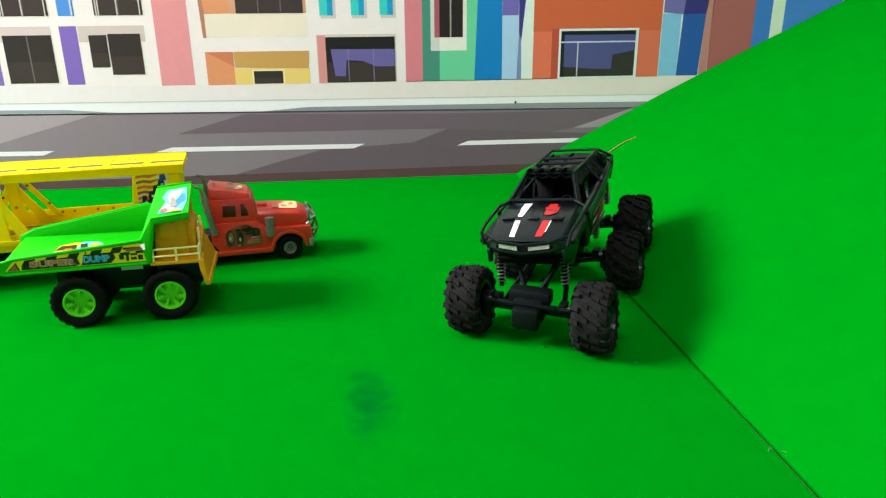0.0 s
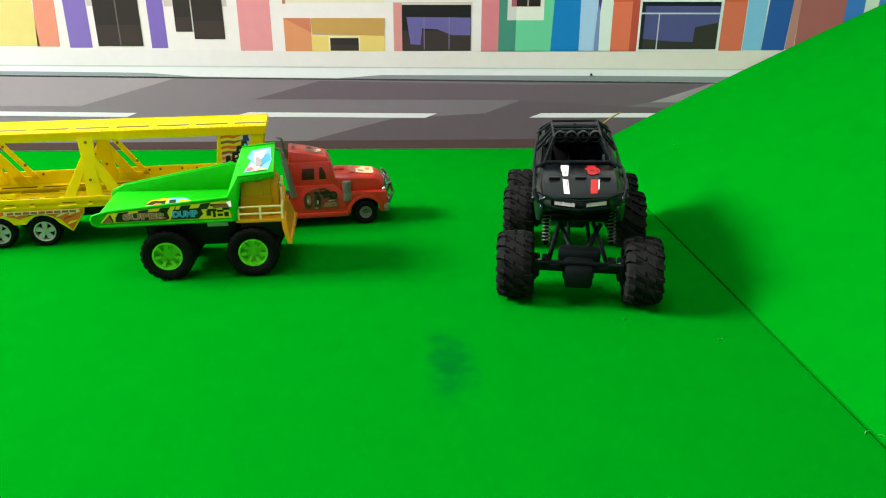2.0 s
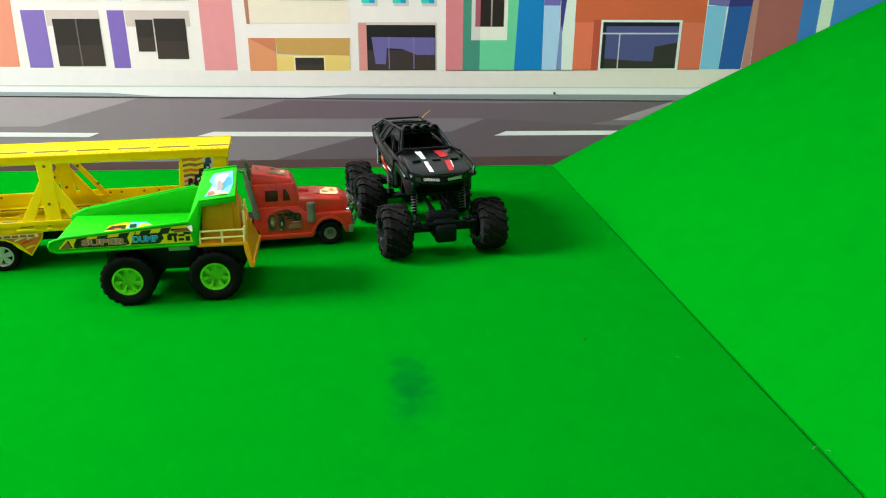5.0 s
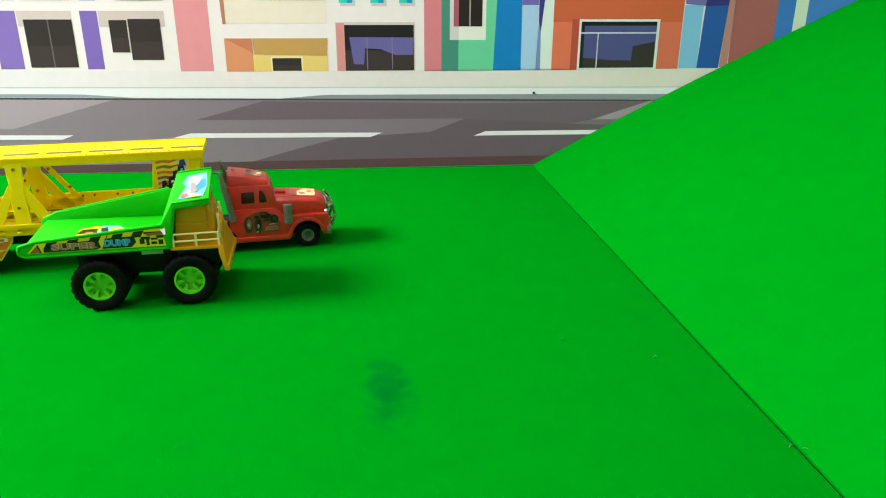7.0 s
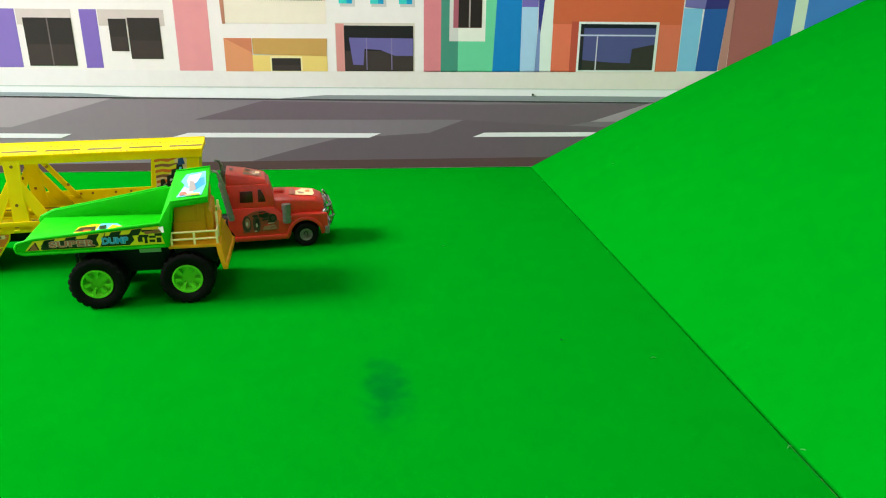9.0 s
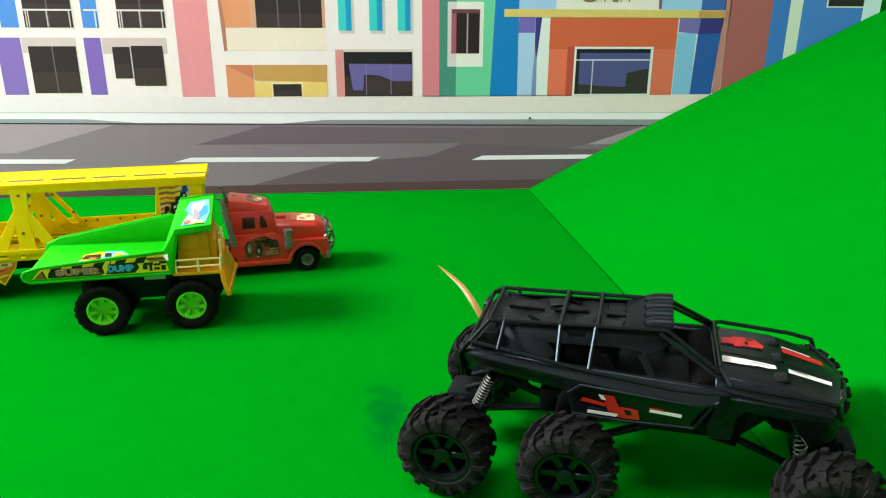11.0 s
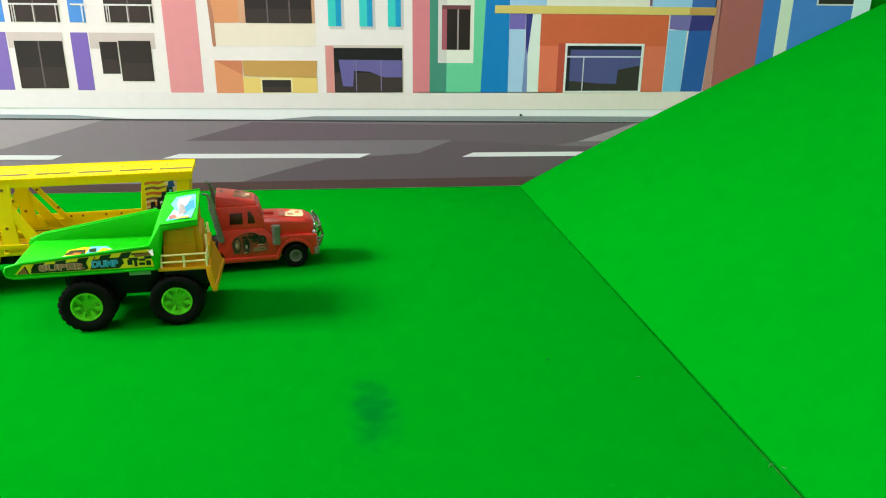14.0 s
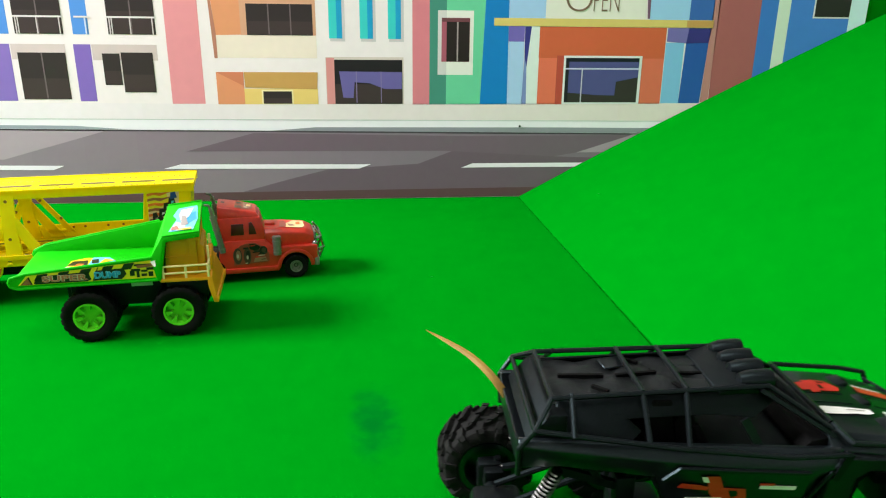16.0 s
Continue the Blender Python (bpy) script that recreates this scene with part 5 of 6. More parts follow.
        a = [(s * (0.0395 - (z - 0.118) * 0.52), y, z) for y, z in outer]
        loft(bm, [a, [(x - s * 0.0025, y, z) for x, y, z in a]])
        soften(bm, 0.0007, 1, 40)
        part("cab_side", bm, MATT, d, "matt black cab side with window openings")
        bm = bmesh.new()
        strap(bm, (s * 0.0275, 0.0090, 0.1440), (s * 0.0395, 0.0510, 0.1190), 0.0065, 0.0024, (1, 0, 0.3))
        strap(bm, (s * 0.0365, -0.0030, 0.1300), (s * 0.0410, 0.0060, 0.1140), 0.0050, 0.0024, (0, 1, 0))
        part("pillar", bm, BLACK, d, "broad black windscreen pillar")
        bm = bmesh.new()
        prism(bm, [(-0.036, 0.0885), (0.004, 0.0885), (0.004, 0.101), (-0.020, 0.102), (-0.030, 0.1290), (-0.040, 0.1300), (-0.042, 0.1240)], s * 0.019 - 0.0115, s * 0.019 + 0.0115, 0.002)
        for k in (-1, 1):
            prism(bm, [(-0.022, 0.102), (0.003, 0.101), (0.002, 0.106), (-0.018, 0.108), (-0.027, 0.124), (-0.031, 0.123)], s * 0.019 + k * 0.0115 - 0.0015, s * 0.019 + k * 0.0115 + 0.0015, 0.0006)
        part("seat", bm, SHADE_BLACK, d, "black moulded bucket seat")
    bm = bmesh.new()
    prism(bm, [(-0.060, 0.110), (-0.040, 0.110), (-0.044, 0.1395), (-0.056, 0.1395)], -0.030, 0.030, 0.001)
    part("cab_bulkhead", bm, SHADE_BLACK, d)
    bm = bmesh.new()
    rod(bm, (-0.019, 0.016, 0.112), (-0.019, 0.038, 0.108), 0.0014, 8)
    wheel_at = Matrix.Translation((-0.019, 0.016, 0.112)) @ Matrix.Rotation(radians(-70), 4, "X")
    hoop = [wheel_at @ Vector((0.0078 * math.cos(a * math.pi / 6), 0.0078 * math.sin(a * math.pi / 6), 0)) for a in range(13)]
    tube(bm, hoop, 0.0011, 6)
    for a in (0, 4, 8):
        rod(bm, hoop[a], wheel_at @ Vector((0, 0, 0)), 0.0010, 6)
    part("steering_wheel", bm, SHADE_BLACK, d)
    bm = bmesh.new()
    prism(bm, [(0.049, 0.094), (0.036, 0.094), (0.032, 0.110), (0.038, 0.1160), (0.049, 0.1180)], -0.040, 0.040, 0.0015)
    part("dashboard", bm, SHADE_BLACK, d)

    # hood: a flat back half, a steeper front half and a pointed front edge
    def hood(y, point, w, z0, zs, zt):
        row = []
        for k, z in ((-0.94, z0), (-1.0, zs), (-0.84, zt - 0.0006), (-0.45, zt), (0.0, zt + 0.0006), (0.45, zt), (0.84, zt - 0.0006), (1.0, zs), (0.94, z0)):
            row.append((k * w, y + point * (1 - abs(k)), z))
        return row
    bm = bmesh.new()
    loft(bm, [hood(0.0480, 0.0, 0.0450, 0.098, 0.1130, 0.1212), hood(0.0700, 0.0, 0.0462, 0.096, 0.1105, 0.1195), hood(0.0920, 0.0, 0.0468, 0.094, 0.1070, 0.1170), hood(0.0980, 0.0, 0.0466, 0.093, 0.1060, 0.1158),
              hood(0.1190, 0.004, 0.0452, 0.092, 0.1030, 0.1095), hood(0.1270, 0.0105, 0.0430, 0.091, 0.1010, 0.1062)])
    soften(bm, 0.0007, 2, 12)
    bonnet = part("hood", bm, GLOSS, d, "glossy black hood with a pointed front edge")

    def hood_z(y):
        pts = ((0.0480, 0.1216), (0.0700, 0.1199), (0.0920, 0.1174), (0.0980, 0.1162), (0.1210, 0.1099), (0.1320, 0.1068))
        for (ya, za), (yb, zb) in zip(pts, pts[1:]):
            if y <= yb:
                return za + (zb - za) * (y - ya) / (yb - ya)
        return 0.1065
    # three vents with raised lips in a row across the hood, and creases down its middle
    for x in (-0.027, -0.0015, 0.0265):
        bm = bmesh.new()
        prism(bm, [(0.0870, 0.1172), (0.0950, 0.1188), (0.0968, 0.1184), (0.0968, 0.1150), (0.0870, 0.1150)], x - 0.0062, x + 0.0062, 0.0008)
        vent = part("vent", bm, BLACK, bonnet)
        # dark slab stands in for the shade in the vent's mouth
        bm = bmesh.new()
        box(bm, x - 0.0050, x + 0.0050, 0.0962, 0.0974, 0.1160, 0.1180)
        part("vent_opening", bm, SHADE_BLACK, vent)
    for x in (-0.0075, 0.0045):
        bm = bmesh.new()
        for ya, yb in ((0.052, 0.070), (0.070, 0.084), (0.099, 0.118)):
            strap(bm, (x, ya, hood_z(ya)), (x, yb, hood_z(yb)), 0.0012, 0.0010, (1, 0, 0))
        part("crease", bm, GLOSS, bonnet)
    # nose: headlight band set back below the hood's edge, pointed lip, plates
    bm = bmesh.new()

    def nose(z, back, w):
        return [(-w, 0.1225 - back, z), (-w * 0.60, 0.1320 - back, z), (0, 0.1370 - back, z), (w * 0.60, 0.1320 - back, z), (w, 0.1225 - back, z), (w, 0.1000, z), (-w, 0.1000, z)]
    loft(bm, [nose(0.0830, 0.012, 0.0340), nose(0.0915, 0.001, 0.0420), nose(0.0950, 0.0005, 0.0430), nose(0.1030, 0.0020, 0.0425)])
    soften(bm, 0.0006, 1, 20)
    grille = part("nose", bm, MATT, d, "matt black pointed nose with a headlight band")
    for zz, yy, rr in ((0.0955, 0.0018, 0.0014), (0.1052, 0.0022, 0.0012)):
        bm = bmesh.new()
        tube(bm, [(-0.0440, 0.1210 + yy, zz + 0.0035), (-0.0260, 0.1320 + yy, zz), (0, 0.1370 + yy, zz - 0.0012), (0.0260, 0.1320 + yy, zz), (0.0440, 0.1210 + yy, zz + 0.0035)], rr, 6)
        part("nose_lip", bm, BLACK, grille)
    for s in (1, -1):
        bm = bmesh.new()
        loft(bm, [[(s * 0.0060, 0.1365, 0.0975), (s * 0.0060, 0.1358, 0.1010), (s * 0.0060, 0.1378, 0.1010), (s * 0.0060, 0.1385, 0.0975)],
                  [(s * 0.0265, 0.1315, 0.0985), (s * 0.0265, 0.1308, 0.1020), (s * 0.0265, 0.1330, 0.1020), (s * 0.0265, 0.1337, 0.0985)]])
        part("headlight", bm, PALE_LENS, grille, "silvery headlight strip")
        bm = bmesh.new()
        loft(bm, [[(s * 0.0300, 0.1295, 0.0962), (s * 0.0300, 0.1290, 0.1025), (s * 0.0300, 0.1312, 0.1025), (s * 0.0300, 0.1317, 0.0962)],
                  [(s * 0.0410, 0.1230, 0.0985), (s * 0.0410, 0.1225, 0.1020), (s * 0.0410, 0.1248, 0.1020), (s * 0.0410, 0.1253, 0.0985)]])
        part("side_lamp", bm, LENS, grille)
        # plate below the nose's corner, slanting in towards the front
        bm = bmesh.new()
        edge = [(0.0960, 0.1000), (0.1200, 0.0990), (0.1300, 0.0950), (0.1270, 0.0800), (0.1120, 0.0750), (0.1010, 0.0890)]
        a = [(s * (0.0500 - 0.26 * (y - 0.0960)), y, z) for y, z in edge]
        loft(bm, [a, [(x - s * 0.004, y, z) for x, y, z in a]])
        soften(bm, 0.001, 1, 30)
        part("corner_plate", bm, GLOSS, d, "glossy black corner plate")
        # flared arch over the front wheel
        bm = bmesh.new()
        top = [(0.0440, 0.0760), (0.0475, 0.0985), (0.0560, 0.1045), (0.0800, 0.1030), (0.1240, 0.0985)]
        low = [(0.1240, 0.0935), (0.1000, 0.0925), (0.0700, 0.0950), (0.0635, 0.0880), (0.0615, 0.0690), (0.0480, 0.0680)]
        a = [(s * 0.0425, y, z) for y, z in top + low]
        b = [(s * (0.0505 if z > 0.09 else 0.0490), y, z) for y, z in top + low]
        loft(bm, [a, b])
        soften(bm, 0.0011, 1, 30)
        part("arch", bm, BLACK, d, "black angular wheel arch")
        # wall inside the arch
        bm = bmesh.new()
        prism(bm, [(0.0480, 0.0640), (0.0660, 0.0600), (0.0720, 0.0900), (0.1210, 0.0900), (0.1210, 0.0990), (0.0480, 0.1020)], s * 0.0300, s * 0.0425)
        part("inner_arch", bm, SHADE_BLACK, d)

    def hood_sticker(name, material, *pts, lift=0.0007):
        """A printed patch whose corners lie on the hood, split where the hood bends."""
        top_decal(bonnet, name, material, [(x, y, hood_z(y)) for x, y in pts], lift)
    # worn white and red strips, with ragged ends
    hood_sticker("white_sticker", S_WHITE, (0.0105, 0.0540), (0.0195, 0.0535), (0.0195, 0.0690), (0.0110, 0.0700))
    hood_sticker("white_sticker", S_WHITE, (0.0110, 0.0700), (0.0195, 0.0690), (0.0180, 0.0790), (0.0185, 0.0850), (0.0170, 0.0905), (0.0120, 0.0900))
    hood_sticker("white_sticker", S_WHITE, (0.0120, 0.0990), (0.0178, 0.0985), (0.0170, 0.1190), (0.0112, 0.1190))
    hood_sticker("white_sticker", S_WHITE, (0.0112, 0.1190), (0.0170, 0.1190), (0.0165, 0.1275), (0.0108, 0.1285))
    hood_sticker("printed_bar", S_GREY, (0.0128, 0.1010), (0.0140, 0.1010), (0.0136, 0.1120), (0.0124, 0.1120), lift=0.0010)
    hood_sticker("printed_bar", S_GREY, (0.0135, 0.0740), (0.0145, 0.0740), (0.0150, 0.0860), (0.0140, 0.0860), lift=0.0010)
    hood_sticker("red_sticker", S_CRIMSON, (-0.0090, 0.0550), (-0.0190, 0.0555), (-0.0195, 0.0640), (-0.0100, 0.0640))
    hood_sticker("red_sticker", S_CRIMSON, (-0.0065, 0.0640), (-0.0225, 0.0635), (-0.0220, 0.0695), (-0.0075, 0.0695))
    hood_sticker("red_sticker", S_CRIMSON, (-0.0090, 0.0695), (-0.0235, 0.0690), (-0.0225, 0.0800), (-0.0150, 0.0860), (-0.0100, 0.0840))
    hood_sticker("worn_patch", GLOSS, (-0.0120, 0.0720), (-0.0170, 0.0720), (-0.0165, 0.0745), (-0.0120, 0.0745), lift=0.0010)
    hood_sticker("worn_patch", GLOSS, (-0.0195, 0.0735), (-0.0215, 0.0735), (-0.0205, 0.0790), (-0.0190, 0.0780), lift=0.0010)
    hood_sticker("red_sticker", S_CRIMSON, (-0.0120, 0.0985), (-0.0195, 0.0985), (-0.0185, 0.1190), (-0.0108, 0.1190))
    hood_sticker("red_sticker", S_CRIMSON, (-0.0108, 0.1190), (-0.0185, 0.1190), (-0.0175, 0.1265), (-0.0105, 0.1275))
    hood_sticker("white_line", S_WHITE, (-0.0200, 0.0985), (-0.0214, 0.0990), (-0.0198, 0.1190), (-0.0187, 0.1190))
    # side stickers on the panel below the belt line: a red emblem with white strokes
    for s in (1, -1):
        def on_side(name, m, lift, *pts):
            bm = bmesh.new()
            k = [(s * (0.0470 + 0.0036 * (z - 0.0735) / 0.022 + lift), y, z) for y, z in pts]
            loft(bm, [k, [(x - s * 0.0004, y, z) for x, y, z in k]])
            part(name, bm, m, body, smooth=False)
        on_side("red_sticker", S_RED, 0.0004, (-0.0440, 0.0880), (-0.0260, 0.0850), (-0.0255, 0.0880), (-0.0420, 0.0912))
        on_side("red_sticker", S_RED, 0.0005, (-0.0280, 0.0960), (-0.0200, 0.0955), (-0.0120, 0.0760), (-0.0200, 0.0765), (-0.0245, 0.0830))
        on_side("red_sticker", S_RED, 0.0006, (-0.0200, 0.0870), (-0.0030, 0.0850), (-0.0010, 0.0760), (-0.0120, 0.0760))
        on_side("worn_patch", GLOSS, 0.0008, (-0.0130, 0.0845), (-0.0080, 0.0840), (-0.0070, 0.0800), (-0.0110, 0.0795))
        on_side("worn_patch", GLOSS, 0.0009, (-0.0180, 0.0905), (-0.0150, 0.0902), (-0.0145, 0.0885), (-0.0170, 0.0885))
        on_side("white_sticker", S_WHITE, 0.0007, (-0.0390, 0.0775), (-0.0180, 0.0765), (-0.0165, 0.0792), (-0.0385, 0.0802))
        on_side("white_sticker", S_WHITE, 0.0008, (-0.0310, 0.0960), (-0.0275, 0.0955), (-0.0255, 0.0915), (-0.0290, 0.0918))
        on_side("white_sticker", S_WHITE, 0.0007, (0.0050, 0.0850), (0.0270, 0.0830), (0.0275, 0.0858), (0.0055, 0.0876))
        on_side("red_sticker", S_RED, 0.0006, (0.0050, 0.0876), (0.0140, 0.0870), (0.0140, 0.0884), (0.0052, 0.0890))
    # tube cage: rails, cross bars, struts, hood hoops
    R = 0.0017
    for pts in both([(0.0385, 0.0500, 0.1230), (0.0270, 0.0140, 0.1460), (0.0300, -0.1160, 0.1435), (0.0455, -0.1280, 0.1320), (0.0500, -0.0450, 0.1205), (0.0505, 0.0200, 0.1125), (0.0505, 0.0560, 0.1130)]):
        bm = bmesh.new()
        tube(bm, pts, R)
        part("side_rail", bm, BLACK, d, "black cage tube")
    for pts in both([(0.0355, 0.0510, 0.1250), (0.0490, 0.0570, 0.1195), (0.0485, 0.1080, 0.1150), (0.0470, 0.1245, 0.1120), (0.0440, 0.1290, 0.1000)]):
        bm = bmesh.new()
        tube(bm, pts, R)
        part("hood_hoop", bm, BLACK, d)
    for pts in both([(0.0455, -0.1280, 0.1320), (0.0440, -0.1365, 0.1200), (0.0400, -0.1360, 0.1000)]):
        bm = bmesh.new()
        tube(bm, pts, R)
        part("rear_post", bm, BLACK, d)
    for s in (1, -1):
        bm = bmesh.new()
        strap(bm, (s * 0.0500, 0.0560, 0.1140), (s * 0.0495, 0.0490, 0.0960), 0.0045, 0.0035, (0, 1, 0))
        part("corner_post", bm, MATT, d)
    for y, w, z in ((0.0140, 0.0270, 0.1460), (-0.0350, 0.0281, 0.1456), (-0.0620, 0.0288, 0.1452), (-0.1160, 0.0300, 0.1435)):
        bm = bmesh.new()
        rod(bm, (-w, y, z), (w, y, z), R)
        part("cross_bar", bm, BLACK, d)
    bm = bmesh.new()
    rod(bm, (-0.0355, 0.0510, 0.1250), (0.0355, 0.0510, 0.1250), R * 1.15)
    part("cross_bar", bm, BLACK, d)
    bm = bmesh.new()
    rod(bm, (-0.0455, -0.128, 0.1320), (0.0455, -0.128, 0.1320), R)
    part("cross_bar", bm, BLACK, d)
    for s in (1, -1):
        for ya, yb, zb in ((-0.104, -0.106, 0.1285), (-0.0620, -0.0620, 0.1225), (-0.0360, -0.0390, 0.1195)):
            bm = bmesh.new()
            rod(bm, (s * (0.0282 - 0.000014 * ya), ya, 0.1450), (s * 0.0490, yb, zb), R * 0.95)
            part("strut", bm, BLACK, d)
    # roof sheet: shallow ridges, sagging towards the back, with a split seam
    bm = bmesh.new()
    dice = random.Random(11)
    nx, ny = 12, 26
    grid = [[bm.verts.new((-0.0270 + 0.0540 * i / nx, -0.1140 + 0.120 * j / ny,
                           0.1400 + 0.0014 * math.sin(j * 0.9) * math.cos(i * 0.8) + dice.uniform(-0.0004, 0.0004) + 0.0020 * (j / ny) ** 2 - 0.0016 * (abs(i - nx / 2) / (nx / 2)) ** 3))
             for i in range(nx + 1)] for j in range(ny + 1)]
    fs = [bm.faces.new((grid[j][i], grid[j][i + 1], grid[j + 1][i + 1], grid[j + 1][i])) for j in range(ny) for i in range(nx)]
    ext = bmesh.ops.extrude_face_region(bm, geom=fs)
    bmesh.ops.translate(bm, vec=(0, 0, -0.0022), verts=[e for e in ext["geom"] if isinstance(e, bmesh.types.BMVert)])
    bmesh.ops.recalc_face_normals(bm, faces=bm.faces)
    roof = part("roof_panel", bm, SHEET, d, "creased matt black roof sheet")
    # folds and seam are darker straps laid on the sheet
    for xa, ya, xb, yb in ((-0.001, -0.106, 0.0015, -0.078), (0.001, -0.070, -0.001, -0.044), (0.0005, -0.030, 0.002, -0.010), (-0.022, -0.060, -0.014, -0.052), (0.013, -0.088, 0.021, -0.080), (0.012, -0.038, 0.020, -0.034)):
        bm = bmesh.new()
        strap(bm, (xa, ya, 0.1413), (xb, yb, 0.1418), 0.0022, 0.0020, (1, 0.3, 0))
        part("roof_fold", bm, SHADE_BLACK, roof)
    for x, y, a in ((-0.016, -0.068, 12), (0.015, -0.025, -8), (-0.015, -0.022, 5)):
        bm = bmesh.new()
        box(bm, -0.0070, 0.0070, -0.0080, 0.0080, 0.0, 0.0012, 0.0005, 1, m=pose(x, y, 0.1408, 0, 0, a))
        part("roof_pad", bm, BLACK, roof)
    bm = bmesh.new()
    prism(bm, [(-0.132, 0.1215), (-0.108, 0.1195), (-0.108, 0.1370), (-0.118, 0.1375)], -0.0385, 0.0385, 0.001)
    part("rear_bulkhead", bm, MATT, d)
    bm = bmesh.new()
    prism(bm, [(-0.016, 0.1400), (0.010, 0.1410), (0.010, 0.1450), (0.000, 0.1475), (-0.016, 0.1430)], -0.0275, 0.0275, 0.001)
    part("lamp_base", bm, MATT, d)
    # four cowled lamps on the roof's front edge
    for x in (-0.0205, -0.0069, 0.0069, 0.0205):
        at = Matrix.Translation((x, 0.0110, 0.1470)) @ Matrix.Rotation(radians(-90), 4, "X")
        bm = bmesh.new()
        lathe(bm, [(0.0001, -0.0140), (0.0040, -0.0125), (0.0058, -0.0070), (0.0065, 0.0040), (0.0062, 0.0070), (0.0055, 0.0070), (0.0050, -0.0020), (0.0001, -0.0020)], at, 18)
        pod = part("roof_lamp", bm, BLACK, d, "round black cowled roof lamp")
        bm = bmesh.new()
        lathe(bm, [(0.0049, -0.0018), (0.0036, -0.0006), (0.0001, 0.0000)], at, 16)
        part("lens", bm, LENS, pod)
    # axles, gear housings, links and sprung struts
    axles = []
    for key, y in AXLES.items():
        bm = bmesh.new()
        rod(bm, (-0.055, y, WHEEL_R), (0.055, y, WHEEL_R), 0.0055, 12)
        box(bm, -0.0165, 0.0165, y - 0.017, y + 0.017, 0.026, 0.052, 0.005)
        if key == "front":
            box(bm, -0.0145, 0.0145, y + 0.010, y + 0.026, 0.022, 0.046, 0.004)
            box(bm, -0.030, 0.030, y + 0.014, y + 0.019, 0.046, 0.050, 0.001)
            box(bm, -0.022, 0.022, y - 0.008, y + 0.010, 0.044, 0.060, 0.003)
        for s in (1, -1):
            box(bm, s * 0.047 - 0.006, s * 0.047 + 0.006, y - 0.009, y + 0.009, WHEEL_R - 0.012, WHEEL_R + 0.012, 0.003)
            box(bm, s * 0.035 - 0.004, s * 0.035 + 0.004, y - 0.005, y + 0.009, WHEEL_R + 0.002, WHEEL_R + 0.012, 0.001)
            rod(bm, (s * 0.047, y + 0.006, WHEEL_R - 0.014), (s * 0.047, y + 0.006, WHEEL_R + 0.014), 0.0026, 8)
        axle = part("axle", bm, MATT, d, "black axle with a gear housing")
        axles.append((axle, y))
        if key == "front":
            bm = bmesh.new()
            rod(bm, (-0.046, y + 0.012, 0.0460), (0.046, y + 0.012, 0.0460), 0.0020, 8)
            part("steering_rod", bm, BLACK, axle)
        for s in (1, -1):
            bm = bmesh.new()
            rod(bm, (s * 0.0418, y + 0.0085, WHEEL_R + 0.0085), (s * 0.0418, y + 0.0115, WHEEL_R + 0.0095), 0.0022, 8)
            part("screw", bm, STEEL, axle, "bright screw head")
            bm = bmesh.new()
            if key == "front":
                tube(bm, [(s * 0.020, 0.040, 0.060), (s * 0.033, y - 0.010, 0.034)], 0.0028)
                tube(bm, [(s * 0.010, 0.050, 0.072), (s * 0.012, y - 0.006, 0.054)], 0.0022)
                tube(bm, [(s * 0.022, 0.104, 0.080), (s * 0.008, y - 0.004, 0.056)], 0.0026)
            elif key == "middle":
                tube(bm, [(s * 0.026, 0.024, 0.060), (s * 0.036, y + 0.008, 0.038)], 0.0032)
            else:
                tube(bm, [(s * 0.034, -0.066, 0.060), (s * 0.036, y + 0.008, 0.050)], 0.0028)
                tube(bm, [(s * 0.010, -0.070, 0.082), (s * 0.012, y, 0.054)], 0.0022)
            part("link", bm, MATT, axle)
            top, low = {"front": ((0.0335, 0.1060, 0.0920), (0.0350, 0.1120, 0.0440)), "middle": ((0.038, -0.044, 0.0800), (0.036, -0.048, 0.0440)), "rear": ((0.0385, -0.1120, 0.0980), (0.0365, -0.1270, 0.0650))}[key]
            a, b = (s * top[0], *top[1:]), (s * low[0], *low[1:])
            bm = bmesh.new()
            rod(bm, a, b, 0.0024, 8)
            rod(bm, a, Vector(a).lerp(Vector(b), 0.4), 0.0034, 10)
            shock = part("shock_absorber", bm, SHADE_BLACK, d)
            bm = bmesh.new()
            coil(bm, Vector(a).lerp(Vector(b), 0.06), Vector(a).lerp(Vector(b), 0.94), 0.0044, 11, 0.0007)
            part("spring", bm, STEEL, shock, "bright coil spring")
    # tan strip that trails from the cage's back corner
    bm = bmesh.new()
    knots = [Vector(p) for p in ((-0.023, -0.124, 0.094), (-0.025, -0.134, 0.113), (-0.0315, -0.1440, 0.1260), (-0.044, -0.157, 0.1345), (-0.057, -0.173, 0.1400), (-0.068, -0.186, 0.1430))]
    line = []
    for k in range(len(knots) - 1):  # a smooth bend through the knots
        p0, p1, p2, p3 = knots[max(0, k - 1)], knots[k], knots[k + 1], knots[min(len(knots) - 1, k + 2)]
        for j in range(4):
            u = j / 4
            line.append(0.5 * (2 * p1 + (p2 - p0) * u + (2 * p0 - 5 * p1 + 4 * p2 - p3) * u * u + (3 * p1 - p0 - 3 * p2 + p3) * u ** 3))
    line.append(knots[-1])
    n = Vector((0.55, -0.2, 0.8)).normalized()
    rings = []
    for k, p in enumerate(line):
        u = k / (len(line) - 1)
        way = (line[min(k + 1, len(line) - 1)] - line[max(k - 1, 0)]).normalized()
        across = way.cross(n).normalized() * (0.0026 * (1 - u ** 3) + 0.0002)
        rings.append([p + across, p + n * 0.0010, p - across, p - n * 0.0010])
